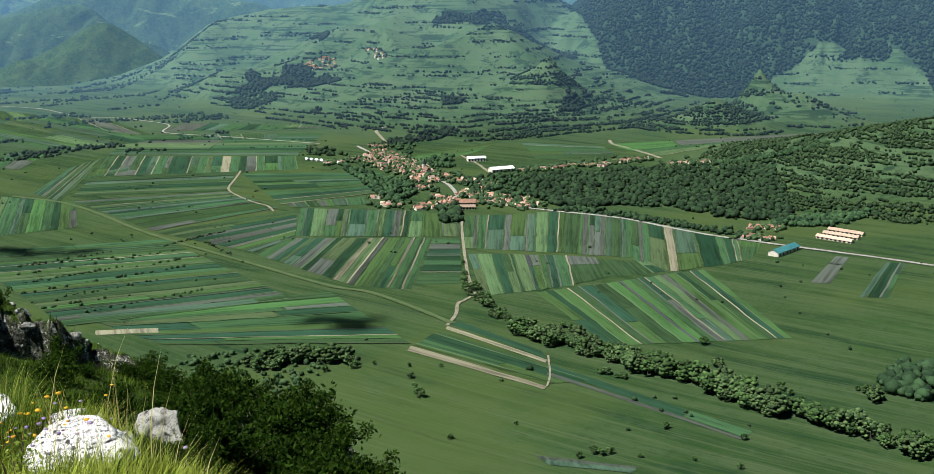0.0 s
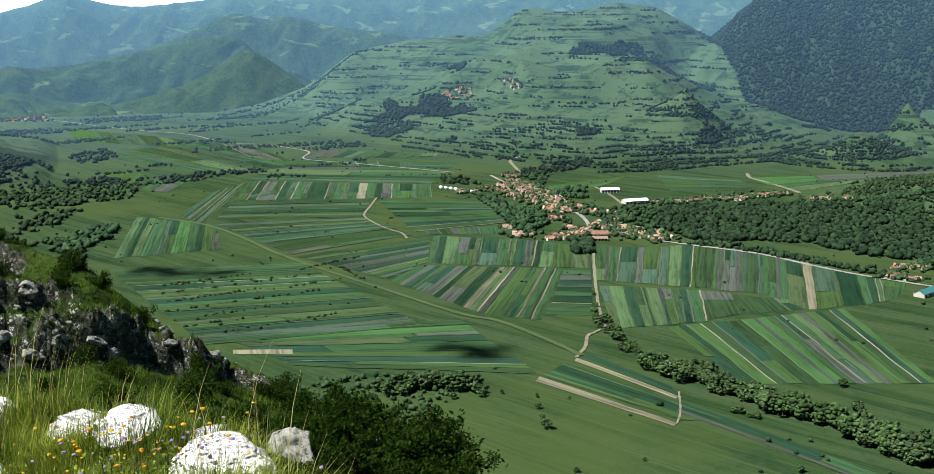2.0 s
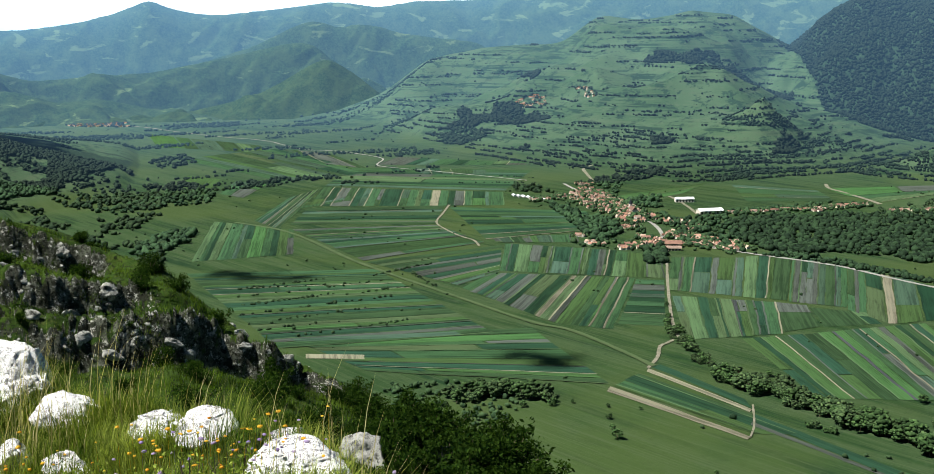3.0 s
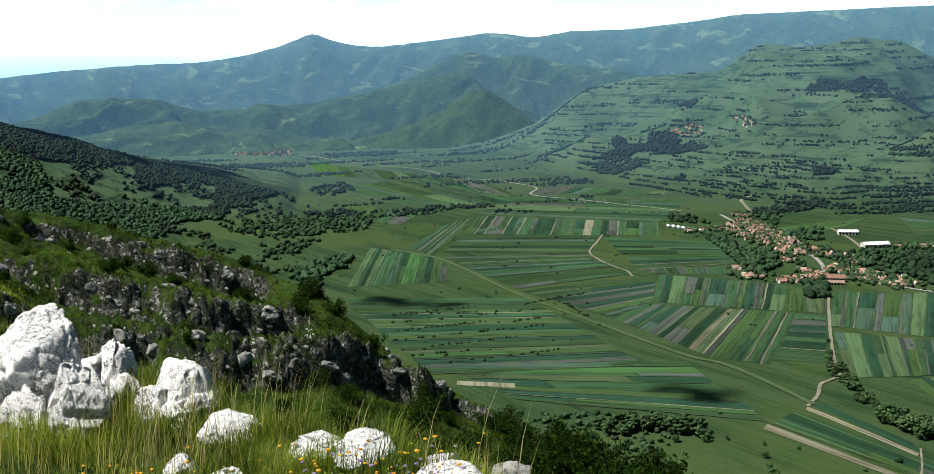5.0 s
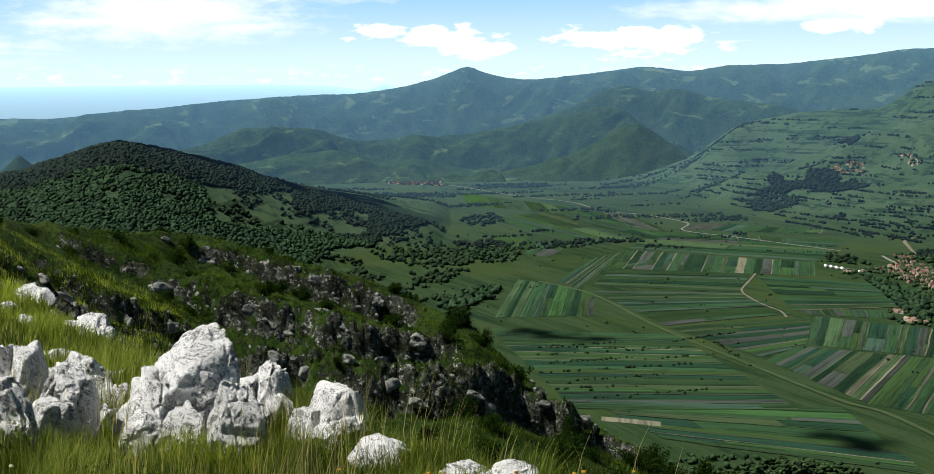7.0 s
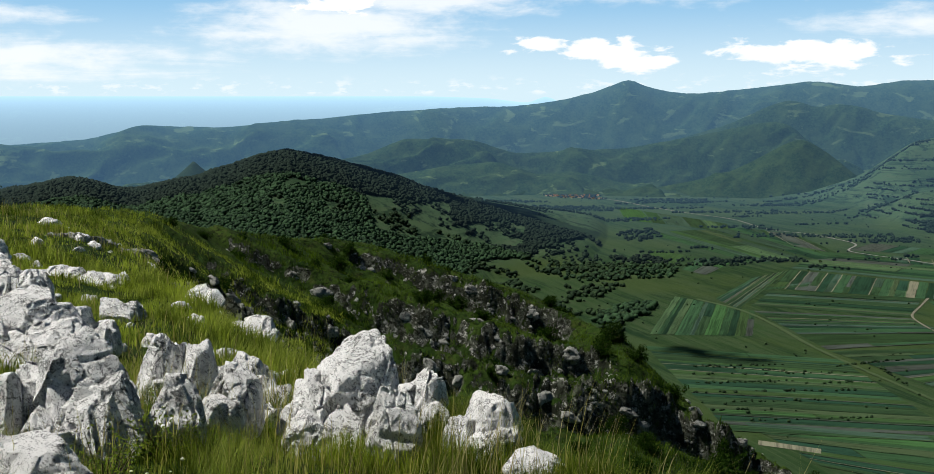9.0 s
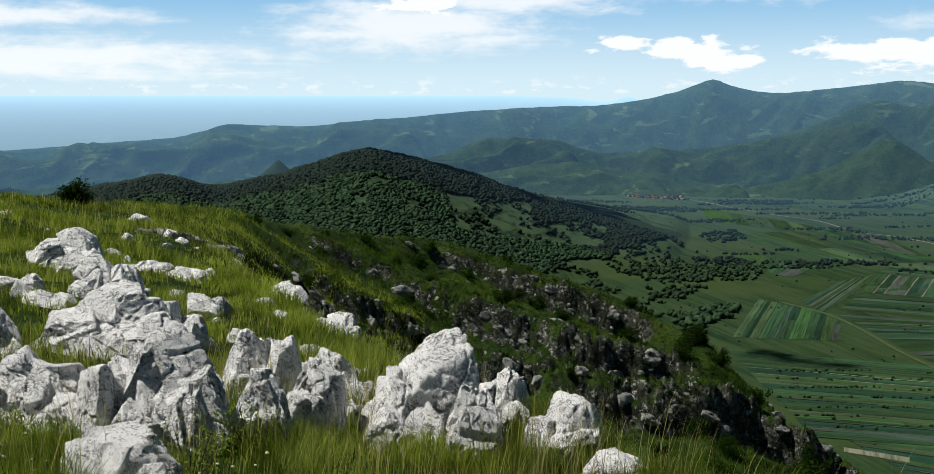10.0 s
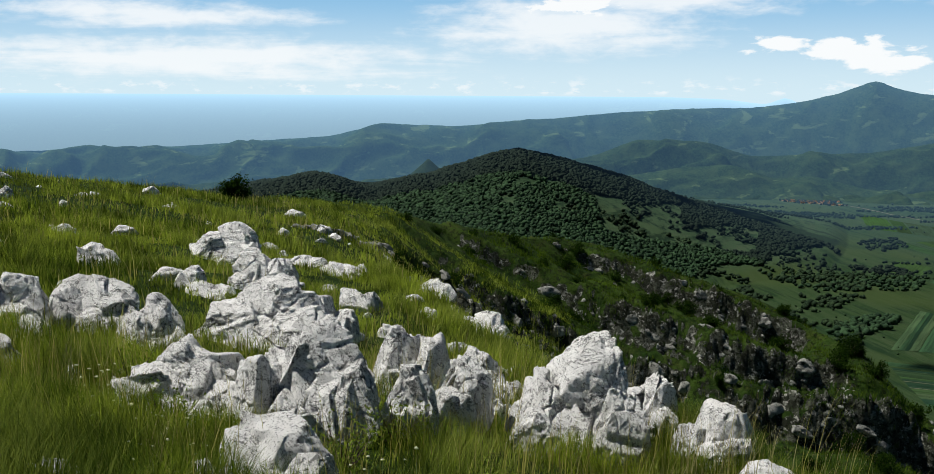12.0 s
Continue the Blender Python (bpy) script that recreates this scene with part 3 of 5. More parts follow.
def strip(name, corner, kind):
    """One strip of a field between its four corners, its crop rows running lengthwise."""
    mid, along = sum(corner) / 4, corner[3] + corner[2] - corner[0] - corner[1]
    turn = math.atan2(-along[0], along[1])
    n = max(4, int(np.hypot(*along) / 2 / 25))
    t = np.linspace(0, 1, n + 1)[:, None]
    wob = rng.normal(0, 0.5, (n + 1, 2))
    left, right = corner[0] + (corner[3] - corner[0]) * t + wob, corner[1] + (corner[2] - corner[1]) * t + wob
    rows = [left + (right - left) * k for k in (0, 0.5, 1)]
    p = np.stack(rows, 1).reshape(-1, 2)
    z = height(p[:, 0], p[:, 1]) + 0.35 + 0.05 * (next(lift) % 7) + 0.4 * (name == "balk")
    base = Matrix.Translation((*mid, 0)) @ Matrix.Rotation(turn, 4, "Z")
    flat = p - mid
    cs, sn = math.cos(-turn), math.sin(-turn)
    v = np.stack([flat[:, 0] * cs - flat[:, 1] * sn, flat[:, 0] * sn + flat[:, 1] * cs, z], -1)
    q = [(i * 3 + j, i * 3 + j + 1, i * 3 + j + 4, i * 3 + j + 3) for i in range(n) for j in range(2)]
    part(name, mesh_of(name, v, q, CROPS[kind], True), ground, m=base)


def field(a, b, c, d, strips):
    """A block of strips laid from the side a-d to the side b-c; letters name the crops, digits their widths."""
    a, b, c, d = (np.array(p, float) for p in (a, b, c, d))
    kinds, widths = strips[::2], np.array([float(w) for w in strips[1::2]])
    if len(widths) > 1:
        widths = widths * rng.uniform(0.8, 1.25, len(widths))
    cuts = np.concatenate([[0], np.cumsum(widths) / widths.sum()])
    at = lambda u, t: (a + (b - a) * u) * (1 - t) + (d + (c - d) * u) * t
    for kind, u, w in zip(kinds, cuts[:-1], cuts[1:]):
        e = 0.03 * (w - u)
        cut = rng.uniform(0.25, 0.75) if rng.uniform() < 0.35 and kind != "t" else 1.0
        strip("field", [at(u + e, 0), at(w - e, 0), at(w - e, cut), at(u + e, cut)], kind)
        if cut < 1:                                     # the far end of the strip bears another crop
            strip("field", [at(u + e, cut + 0.012), at(w - e, cut + 0.012), at(w - e, 1), at(u + e, 1)], str(rng.choice(list("mdlyps"))))
        if len(widths) > 1 and rng.uniform() < 0.45:    # a pale grassy balk along the boundary
            k = 1.1 / max(np.hypot(*(b - a)), 1.0)
            strip("balk", [at(w - k, 0), at(w + k, 0), at(w + k, 1), at(w - k, 1)], str(rng.choice(list("ysyt"))))


def road(points, width, mat):
    """A way that winds through these places, laid on the ground."""
    p = np.array(points, float)
    t = np.linspace(0, len(p) - 1, (len(p) - 1) * 10 + 1)
    i = np.clip(t.astype(int), 0, len(p) - 2)
    u = (t - i)[:, None]
    tang = np.gradient(p, axis=0)
    h = (2 * u ** 3 - 3 * u ** 2 + 1) * p[i] + (u ** 3 - 2 * u ** 2 + u) * tang[i] + (-2 * u ** 3 + 3 * u ** 2) * p[i + 1] + (u ** 3 - u ** 2) * tang[i + 1]
    way = np.gradient(h, axis=0)
    side = np.stack([-way[:, 1], way[:, 0]], -1) / np.linalg.norm(way, axis=1)[:, None]
    w = width * rng.uniform(0.85, 1.15, (len(h), 1)) / 2
    verts = np.concatenate([h + side * w, h - side * w])
    z = height(verts[:, 0], verts[:, 1]) + 1.0
    n = len(h)
    q = [(k, k + n, k + n + 1, k + 1) for k in range(n - 1)]
    ob = new("road", mesh_of("road", np.column_stack([verts, z]), q, mat, True))
    tagged(ob, "pale winding country road through the fields" if mat is ASPHALT else "pale farm track between the fields", "road", kind="structure")



# fields of the valley
field((-267, 1768), (-86, 1730), (-85, 1554), (-245, 1565), "m2d2y4s4d2y1m1d5m3l1y1m1d3s2m1d2")
field((-85, 1726), (-18, 1696), (-10, 1552), (-84, 1554), "m3l5m4")
field((-257, 1551), (-111, 1548), (-138, 1297), (-281, 1457), "m3s2d3l1d3s3d2y4d3t2y3s2")
field((-111, 1548), (-50, 1547), (-67, 1278), (-137, 1297), "l4m2l2s1m3d1m2")
field((-48, 1539), (-61, 1303), (-7, 1300), (-10, 1540), "m2s2d2p1d2m2d3m4")
field((-2, 1688), (108, 1705), (90, 1461), (-6, 1484), "m3s1m3d5s2l5s1p2")
field((109, 1713), (180, 1731), (147, 1449), (91, 1461), "y4d3l2m6")
field((180, 1727), (252, 1677), (217, 1424), (148, 1444), "m1s2d2p2s2p2m3p1d1m2")
field((252, 1669), (289, 1622), (253, 1353), (216, 1412), "m2s1m2d4")
field((289, 1618), (300, 1608), (265, 1354), (254, 1352), "t1")
field((301, 1604), (327, 1583), (298, 1372), (265, 1354), "p1")
field((327, 1578), (351, 1545), (327, 1382), (299, 1372), "D1")
field((351, 1541), (374, 1515), (354, 1400), (327, 1382), "m2d2m1")
field((375, 1514), (408, 1497), (371, 1416), (355, 1400), "l1")
field((1, 1452), (131, 1438), (126, 1290), (17, 1248), "p3y4d3m2d1y3b1s2m2d2m3")
field((127, 1438), (169, 1426), (174, 1329), (128, 1298), "s1")
field((169, 1418), (236, 1400), (247, 1350), (176, 1328), "m4y1")
field((80, 1261), (296, 1360), (330, 1087), (140, 1067), "l3d2l3m3d3m3l3b1l2m2d2m2y2s2l3d2m2d2l2")
field((-270, 1755), (-245, 1557), (-289, 1472), (-453, 1593), "m2l1d2s1d2s2d2m1l2m1")
field((-161, 2090), (-127, 1908), (-305, 1798), (-429, 2109), "m2d1m2p1d1m2y1m2d2m2")
field((-442, 2122), (-415, 1924), (-672, 1879), (-699, 2056), "m2d1p1m2d2m1y1m1")
field((-412, 1912), (-303, 1774), (-459, 1604), (-653, 1835), "s1y1m2l1d1m1p1d1m2s1G5m2")
field((-751, 2317), (-353, 2301), (-326, 2139), (-706, 2079), "m3d2s2m2d2p2m3s1d4p2m2y1d2t2m2d2s2m2d3p1m3")
field((-298, 1816), (-159, 1857), (-151, 1790), (-282, 1774), "s1p2m2y1l1p2m3l1")
field((-778, 2177), (-749, 2301), (-680, 1838), (-751, 1910), "m2p1d2l1m2d2l2m2")
field((-336, 2651), (-352, 2321), (-754, 2342), (-779, 2652), "m2p1d1m2y1m2d1m1p1")
field((-718, 2855), (-331, 2792), (-325, 2741), (-737, 2706), "s2d1p1m2d1m2y1m2p1")
field((-821, 1890), (-648, 1833), (-583, 1635), (-718, 1559), "y2m1d1y2m3p1d2l3m2d2l2m2")
field((-426, 1550), (-203, 1244), (-430, 1146), (-691, 1483), "m2l1d1m3l1y1m2d1l2y1m1d2m2l2d1m3y2l1m1d2s1m2")
field((-161, 1270), (-58, 1078), (-311, 1084), (-430, 1184), "m2l2s1d2m3l2d2l1m2")
field((-395, 1129), (-327, 1138), (-322, 1123), (-389, 1114), "t1")
field((-22, 1136), (-23, 1124), (74, 1017), (77, 1025), "t1")
field((-57, 1070), (-60, 1054), (67, 946), (71, 953), "t1")
field((-31, 1116), (-54, 1071), (75, 961), (117, 969), "m1d3m2l1")
field((-10, 1152), (-19, 1140), (76, 1029), (71, 1054), "d1")
field((79, 1013), (76, 997), (220, 835), (230, 849), "d1")
field((75, 993), (73, 985), (216, 832), (219, 836), "s1")
field((48, 802), (128, 776), (122, 764), (58, 782), "s1")
field((482, 1421), (496, 1411), (432, 1285), (410, 1293), "s1")
field((534, 1385), (557, 1380), (477, 1222), (447, 1229), "p1d2p1")
field((-113, 2277), (-93, 2134), (3, 2284), (77, 2495), "l2m2p1")
field((122, 2465), (141, 2236), (313, 2267), (292, 2402), "p1m2l1m1")
field((310, 2436), (387, 2202), (632, 2328), (853, 2587), "l2m1y1")
field((-612, 2288), (-730, 2063), (-721, 2036), (-588, 2244), "m1p1m1")
field((-1283, 2752), (-1110, 3010), (-706, 2569), (-857, 2378), "m2p1l1m2y1m1p2m1d1")
field((-1682, 3376), (-1181, 3077), (-1084, 2891), (-1475, 3019), "l2m1p2m2y1m1")
field((-1102, 3013), (-931, 2927), (-730, 2628), (-961, 2762), "p1m1s2m1")
field((-700, 2682), (-443, 2631), (-426, 2532), (-659, 2581), "d1m2p1d1y1m2p1")
field((-1132, 2460), (-889, 2349), (-872, 2163), (-1063, 2276), "l2m1p1l1")
# roads and tracks
road([(-8, 1680), (-6, 1544), (-2, 1412), (3, 1308), (10, 1256), (19, 1240)], 4, TRACK)
road([(10, 1256), (-3, 1232), (-11, 1216), (-13, 1176), (-22, 1136)], 4, TRACK)
road([(91, 1750), (146, 1718), (198, 1688), (248, 1653), (300, 1592), (350, 1541), (386, 1516), (441, 1476), (518, 1420), (588, 1367)], 7, ASPHALT)
road([(-433, 2128), (-426, 2036), (-418, 1939), (-388, 1872), (-353, 1818), (-322, 1783), (-306, 1741)], 4, TRACK)
road([(-778, 1886), (-649, 1807), (-461, 1586), (-301, 1429), (-172, 1301), (-115, 1267), (-56, 1199), (-16, 1144)], 7, GRASSWAY)
road([(-1904, 3631), (-1816, 3600), (-1602, 3442), (-1389, 3300), (-1210, 3203), (-1037, 3015), (-930, 2978), (-851, 2919), (-749, 2818), (-730, 2695), (-661, 2647), (-593, 2618), (-455, 2544), (-325, 2475)], 5, ASPHALT)
road([(-33, 1696), (-35, 1776), (-18, 1852), (-27, 1936), (-44, 2000), (-70, 2071), (-107, 2133), (-147, 2223), (-182, 2297), (-217, 2378), (-238, 2432)], 7, ASPHALT)
road([(78, 1037), (76, 985), (71, 953)], 2, TRACK)
road([(-179, 2486), (-202, 2604), (-213, 2655), (-192, 2681)], 7, TRACK)
road([(320, 2491), (321, 2427), (350, 2358), (370, 2242), (379, 2171)], 8, TRACK)
road([(-10, 2284), (20, 2188), (42, 2088), (51, 2023)], 6, TRACK)


# ---------------------------------------------------------------- village
WALLS = [plain("lime_wall", (0.62, 0.58, 0.50), (0.52, 0.48, 0.41), 0.3, loose=0.2), plain("cream_wall", (0.55, 0.47, 0.34), (0.46, 0.40, 0.30), 0.3, loose=0.2)]
ROOFS = [plain("red_tiles", (0.30, 0.168, 0.118), (0.22, 0.125, 0.09), 0.4, loose=0.35), plain("old_tiles", (0.22, 0.125, 0.09), (0.15, 0.09, 0.07), 0.4, loose=0.35), plain("pale_tiles", (0.38, 0.275, 0.21), (0.30, 0.215, 0.165), 0.4, loose=0.3)]
WHITE_SHEET = plain("white_sheet_metal", (0.78, 0.80, 0.82), (0.66, 0.69, 0.72), 0.2, 0.5)
TEAL_SHEET = plain("teal_sheet_metal", (0.03, 0.13, 0.15), (0.045, 0.17, 0.18), 0.2, 0.5)
BRICK_RED = plain("chimney_brick", (0.30, 0.14, 0.09), None, 2.0)
DARK_PANE = plain("dark_window_glass", (0.03, 0.035, 0.04), None, 1.0, 0.15, 0.5)


def gable(bm, w, l, z0, z1, over=0.6, thick=0.25):
    """A roof of two slabs with a ridge along y."""
    for s in (1, -1):
        a = [(0, z1), (s * (w / 2 + over), z0 - over * (z1 - z0) / (w / 2))]
        low = [bm.verts.new((x, y, z)) for x, z in a for y in (-l / 2 - over, l / 2 + over)]
        top = [bm.verts.new((x, y, z + thick)) for x, z in a for y in (-l / 2 - over, l / 2 + over)]
        for f in ((0, 1, 3, 2),):
            bm.faces.new([low[i] for i in f]), bm.faces.new([top[i] for i in reversed(f)])
        for i, j in ((0, 1), (1, 3), (3, 2), (2, 0)):
            bm.faces.new([low[i], low[j], top[j], top[i]])
    bmesh.ops.recalc_face_normals(bm, faces=bm.faces)


def house_kind(w, l, eaves, ridge_, wall, roof, windows=2):
    """A farmhouse with its walls, roof, chimney and windows, standing at the origin."""
    root = empty("house", Matrix())
    bm = bmesh.new()
    box(bm, -w / 2, -l / 2, -3, w / 2, l / 2, eaves)
    for s in (-1, 1):
        y = s * l / 2
        bm.faces.new([bm.verts.new(p) for p in ((-w / 2, y, eaves), (w / 2, y, eaves), (0, y, ridge_))])
    part("wall", (bm, wall), root)
    bm = bmesh.new()
    gable(bm, w, l, eaves, ridge_)
    part("roof", (bm, roof), root)
    bm = bmesh.new()
    box(bm, w * 0.12, l * 0.18, eaves + 0.5, w * 0.12 + 0.7, l * 0.18 + 0.7, ridge_ + 1.0)
    part("chimney", (bm, BRICK_RED), root)
    pane = bpy.data.meshes.new("window")
    bm = bmesh.new()
    box(bm, -0.55, -0.06, -0.7, 0.55, 0.06, 0.7)
    bm.to_mesh(pane), bm.free()
    pane.materials.append(DARK_PANE)
    for k in range(windows):
        part("window", pane, root, m=Matrix.Translation(((k + 0.5) / windows * w * 0.8 - w * 0.4, -l / 2, eaves * 0.55)))
    tagged(root, "whitewashed village house with a red tiled gable roof", "house", "village houses")
    return root


HOUSES = [house_kind(7.5, 13, 3.6, 7.2, WALLS[0], ROOFS[0]), house_kind(7, 17, 3.4, 6.8, WALLS[1], ROOFS[1]), house_kind(8.5, 11, 4.2, 8.4, WALLS[0], ROOFS[2], 3), house_kind(6, 20, 3.0, 5.8, WALLS[1], ROOFS[0])]
free_house, far_houses, garden_trees = list(HOUSES), [], []


def houses(points, count, width, big):
    """Houses in a loose row along a line of places, most of them square to it."""
    p = np.array(points, float)
    count, big = int(count * 1.35), big * 0.92
    seg = np.linalg.norm(np.diff(p, axis=0), axis=1)
    along = np.concatenate([[0], np.cumsum(seg)])
    for s in (np.arange(count) + 0.5) / count * along[-1]:
        s += rng.normal(0, along[-1] / count * 0.3)
        i = int(np.clip(np.searchsorted(along, s) - 1, 0, len(seg) - 1))
        way = (p[i + 1] - p[i]) / seg[i]
        at = p[i] + way * (s - along[i]) + np.array([-way[1], way[0]]) * rng.uniform(-1, 1) * width
        turn = math.degrees(math.atan2(way[1], way[0])) + rng.choice((0, 90, 90)) + rng.normal(0, 5)
        k = big * rng.uniform(0.75, 1.05)
        if rng.uniform() < 0.9:
            garden_trees.append(at + rng.normal(0, 11, 2))
        m = pose(at[0], at[1], float(height(at[0], at[1])) + 0.3, 0, 0, turn) @ Matrix.Diagonal((k, k, k, 1))
        if math.hypot(*at) > 2080:
            far_houses.append((m, rng.integers(3), rng.integers(2)))
            continue
        kind = HOUSES[rng.choice(4, p=(0.36, 0.3, 0.2, 0.14))]
        if kind in free_house:
            free_house.remove(kind)
            kind.matrix_basis = m
        else:
            copy_thing(kind, m).matrix_basis = m


def hall(x, y, w, l, eaves, ridge_, turn, wall, roof, label, posts=6):
    """A long farm hall: walls, roof, a row of door bays."""
    root = empty("hall", pose(x, y, float(height(x, y)) + 0.3, 0, 0, turn))
    bm = bmesh.new()
    box(bm, -w / 2, -l / 2, -2, w / 2, l / 2, eaves)
    for s in (-1, 1):
        bm.faces.new([bm.verts.new(p) for p in ((-w / 2, s * l / 2, eaves), (w / 2, s * l / 2, eaves), (0, s * l / 2, ridge_))])
    part("wall", (bm, wall), root)
    bm = bmesh.new()
    gable(bm, w, l, eaves, ridge_, 0.8, 0.3)
    part("roof", (bm, roof), root)
    bay = bpy.data.meshes.new("door")
    bm = bmesh.new()
    box(bm, -0.08, -1.6, 0, 0.08, 1.6, eaves * 0.75)
    bm.to_mesh(bay), bm.free()
    bay.materials.append(DARK_PANE)
    for k in range(posts):
        for s in (-1, 1):
            part("door", bay, root, m=Matrix.Translation((s * w / 2, (k + 0.5) / posts * l - l / 2, 0)))
    return tagged(root, label, "farm hall")



def join_far_houses():
    """Houses of the upper village and the hamlets, too small to tell apart."""
    for name, roof in (("hamlet_walls", False), ("hamlet_roofs", True)):
        bm = bmesh.new()
        for m, r, w in far_houses:
            one = bmesh.new()
            if roof:
                gable(one, 7.5, 14, 3.4, 7.0)
            else:
                box(one, -3.75, -7, -3, 3.75, 7, 3.4)
                for s in (-7, 7):
                    one.faces.new([one.verts.new(p) for p in ((-3.75, s, 3.4), (3.75, s, 3.4), (0, s, 7.0))])
            one.transform(m)
            me = bpy.data.meshes.new("one")
            for f in one.faces:
                f.material_index = r if roof else w
            one.to_mesh(me), one.free()
            bm.from_mesh(me)
            bpy.data.meshes.remove(me)
        me = bpy.data.meshes.new(name)
        bm.to_mesh(me), bm.free()
        for mat in (ROOFS if roof else WALLS):
            me.materials.append(mat)
        tagged(new(name, me), "crowded red roofs of the upper village" if roof else "pale walls of the upper village", "houses", kind="stuff")



# rows of houses
houses([(-49, 2027), (-95, 2134), (-148, 2251), (-200, 2364)], 70, 26, 0.84)
houses([(-57, 1979), (-104, 2069), (-155, 2166), (-213, 2298)], 52, 24, 0.84)
houses([(-71, 2091), (-109, 2189), (-166, 2326)], 34, 16, 0.84)
houses([(-89, 1754), (-51, 1775), (-23, 1776), (-38, 1852)], 22, 22, 0.92)
houses([(-14, 1876), (27, 1848), (75, 1818), (111, 1760)], 46, 26, 0.80)
houses([(16, 1796), (64, 1771), (101, 1753)], 20, 12, 0.76)
houses([(-14, 2028), (18, 1960), (48, 1911)], 18, 20, 0.80)
houses([(104, 2097), (145, 2119), (193, 2147), (252, 2157)], 34, 9, 0.71)
houses([(250, 2141), (302, 2183), (359, 2175)], 26, 14, 0.76)
houses([(379, 2090), (420, 2070), (454, 2063)], 18, 9, 0.71)
houses([(-282, 2206), (-248, 2226), (-221, 2253)], 24, 14, 0.71)
houses([(-139, 1783), (-109, 1765)], 7, 10, 0.76)
houses([(-86, 1922), (-67, 1955)], 10, 12, 0.76)
houses([(-158, 1845), (-143, 1842)], 3, 6, 0.76)
houses([(-212, 2431), (-173, 2430)], 7, 8, 0.76)
houses([(409, 1592), (456, 1592)], 9, 9, 0.76)
houses([(386, 1536), (427, 1517)], 8, 8, 0.80)
houses([(-2024, 3579), (-2003, 3678), (-1927, 3673)], 46, 60, 0.71)
houses([(-2105, 3634), (-1850, 3619)], 26, 40, 0.80)
houses([(-477, 3399), (-433, 3405), (-388, 3410)], 22, 30, 0.80)
houses([(-299, 3419), (-235, 3288)], 9, 14, 0.80)


# ---------------------------------------------------------------- trees
def leaf_material(name, dark, light, hazy=False, bump=0.6):
    m, N = material(name)
    at = place(N)
    g = N.add("ShaderNodeNewGeometry").outputs["Random Per Island"]
    dark, light = tuple(x * 0.62 for x in dark), tuple(x * 0.98 for x in light)
    c = N.mix(N.step(N.math("ADD", N.math("MULTIPLY", g, 0.7), N.math("MULTIPLY", N.noise(at, 0.5, 5, 0.7), 0.6)), 0.2, 1.1), dark, light)
    r = N.add("ShaderNodeObjectInfo").outputs["Random"]
    c = N.add("ShaderNodeHueSaturation", {"Value": N.step(r, 0, 1, 0.75, 1.25), "Color": c}).outputs[0]
    b = finish(N, c, 0.85, N.noise(at, 0.9, 5, 0.65), bump, 0.4, spec=0.15)
    # far crowns emit some blue to imitate haze
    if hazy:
        N.put(b.inputs["Emission Color"], HAZE_GLOW)
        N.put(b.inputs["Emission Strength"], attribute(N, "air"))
    return m


LEAF = leaf_material("broad_leaves", (0.018, 0.048, 0.012), (0.055, 0.105, 0.032))
WILLOW = leaf_material("willow_leaves", (0.022, 0.052, 0.018), (0.075, 0.122, 0.045))
FOREST = leaf_material("forest_leaves", (0.012, 0.034, 0.015), (0.030, 0.066, 0.027))
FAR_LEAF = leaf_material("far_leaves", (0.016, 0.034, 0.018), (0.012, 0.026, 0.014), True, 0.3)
SCRUB = leaf_material("hedge_leaves", (0.014, 0.040, 0.016), (0.038, 0.072, 0.028))
BARK = plain("bark", (0.10, 0.075, 0.05), (0.05, 0.04, 0.03), 3.0)


def tree_kind(seed, leaf, label, clumps=50, wide=0.42):
    """A tree one metre high: a tapered trunk with limbs, and a crown of many small clumps."""
    g = np.random.default_rng(seed)
    root = empty("tree", Matrix())
    bm = bmesh.new()
    bmesh.ops.create_cone(bm, cap_ends=True, segments=7, radius1=0.028, radius2=0.012, depth=0.6, matrix=Matrix.Translation((0, 0, 0.26)))
    for k in range(6):
        a, e = g.uniform(0, 6.28), g.uniform(0.5, 1.0)
        m = Matrix.Translation((0, 0, g.uniform(0.25, 0.5))) @ Matrix.Rotation(a, 4, "Z") @ Matrix.Rotation(e, 4, "Y") @ Matrix.Translation((0, 0, 0.15))
        bmesh.ops.create_cone(bm, cap_ends=True, segments=5, radius1=0.012, radius2=0.004, depth=0.3, matrix=m)
    part("trunk", (bm, BARK), root)
    th, u, rad = g.uniform(0, 6.28, clumps), g.uniform(-0.75, 1, clumps), g.uniform(0.45, 1, clumps) ** 0.5
    lump = 1 + 0.3 * np.sin(2 * th + seed) + 0.2 * np.sin(3 * th + 2 * seed)
    ring = np.sqrt(np.clip(1 - u * u, 0, 1)) * wide * rad * lump
    at = np.stack([ring * np.cos(th), ring * np.sin(th), 0.55 + 0.42 * u * rad], -1)
    v, q = scatter(BALL_1, at, g.uniform(0.075, 0.15, clumps), 0.8, 0.3, seed)
    part("crown", mesh_of("crown", v, q, leaf), root)
    return tagged(root, label, "tree", "valley trees")


TREES = [tree_kind(k, LEAF, "dark green broad-leaved tree in the meadows", 46 + 6 * k, 0.36 + 0.03 * k) for k in range(4)]
TREES += [tree_kind(k + 9, WILLOW, "grey-green willow beside the stream", 60, 0.46) for k in range(2)]
free_tree = list(TREES)


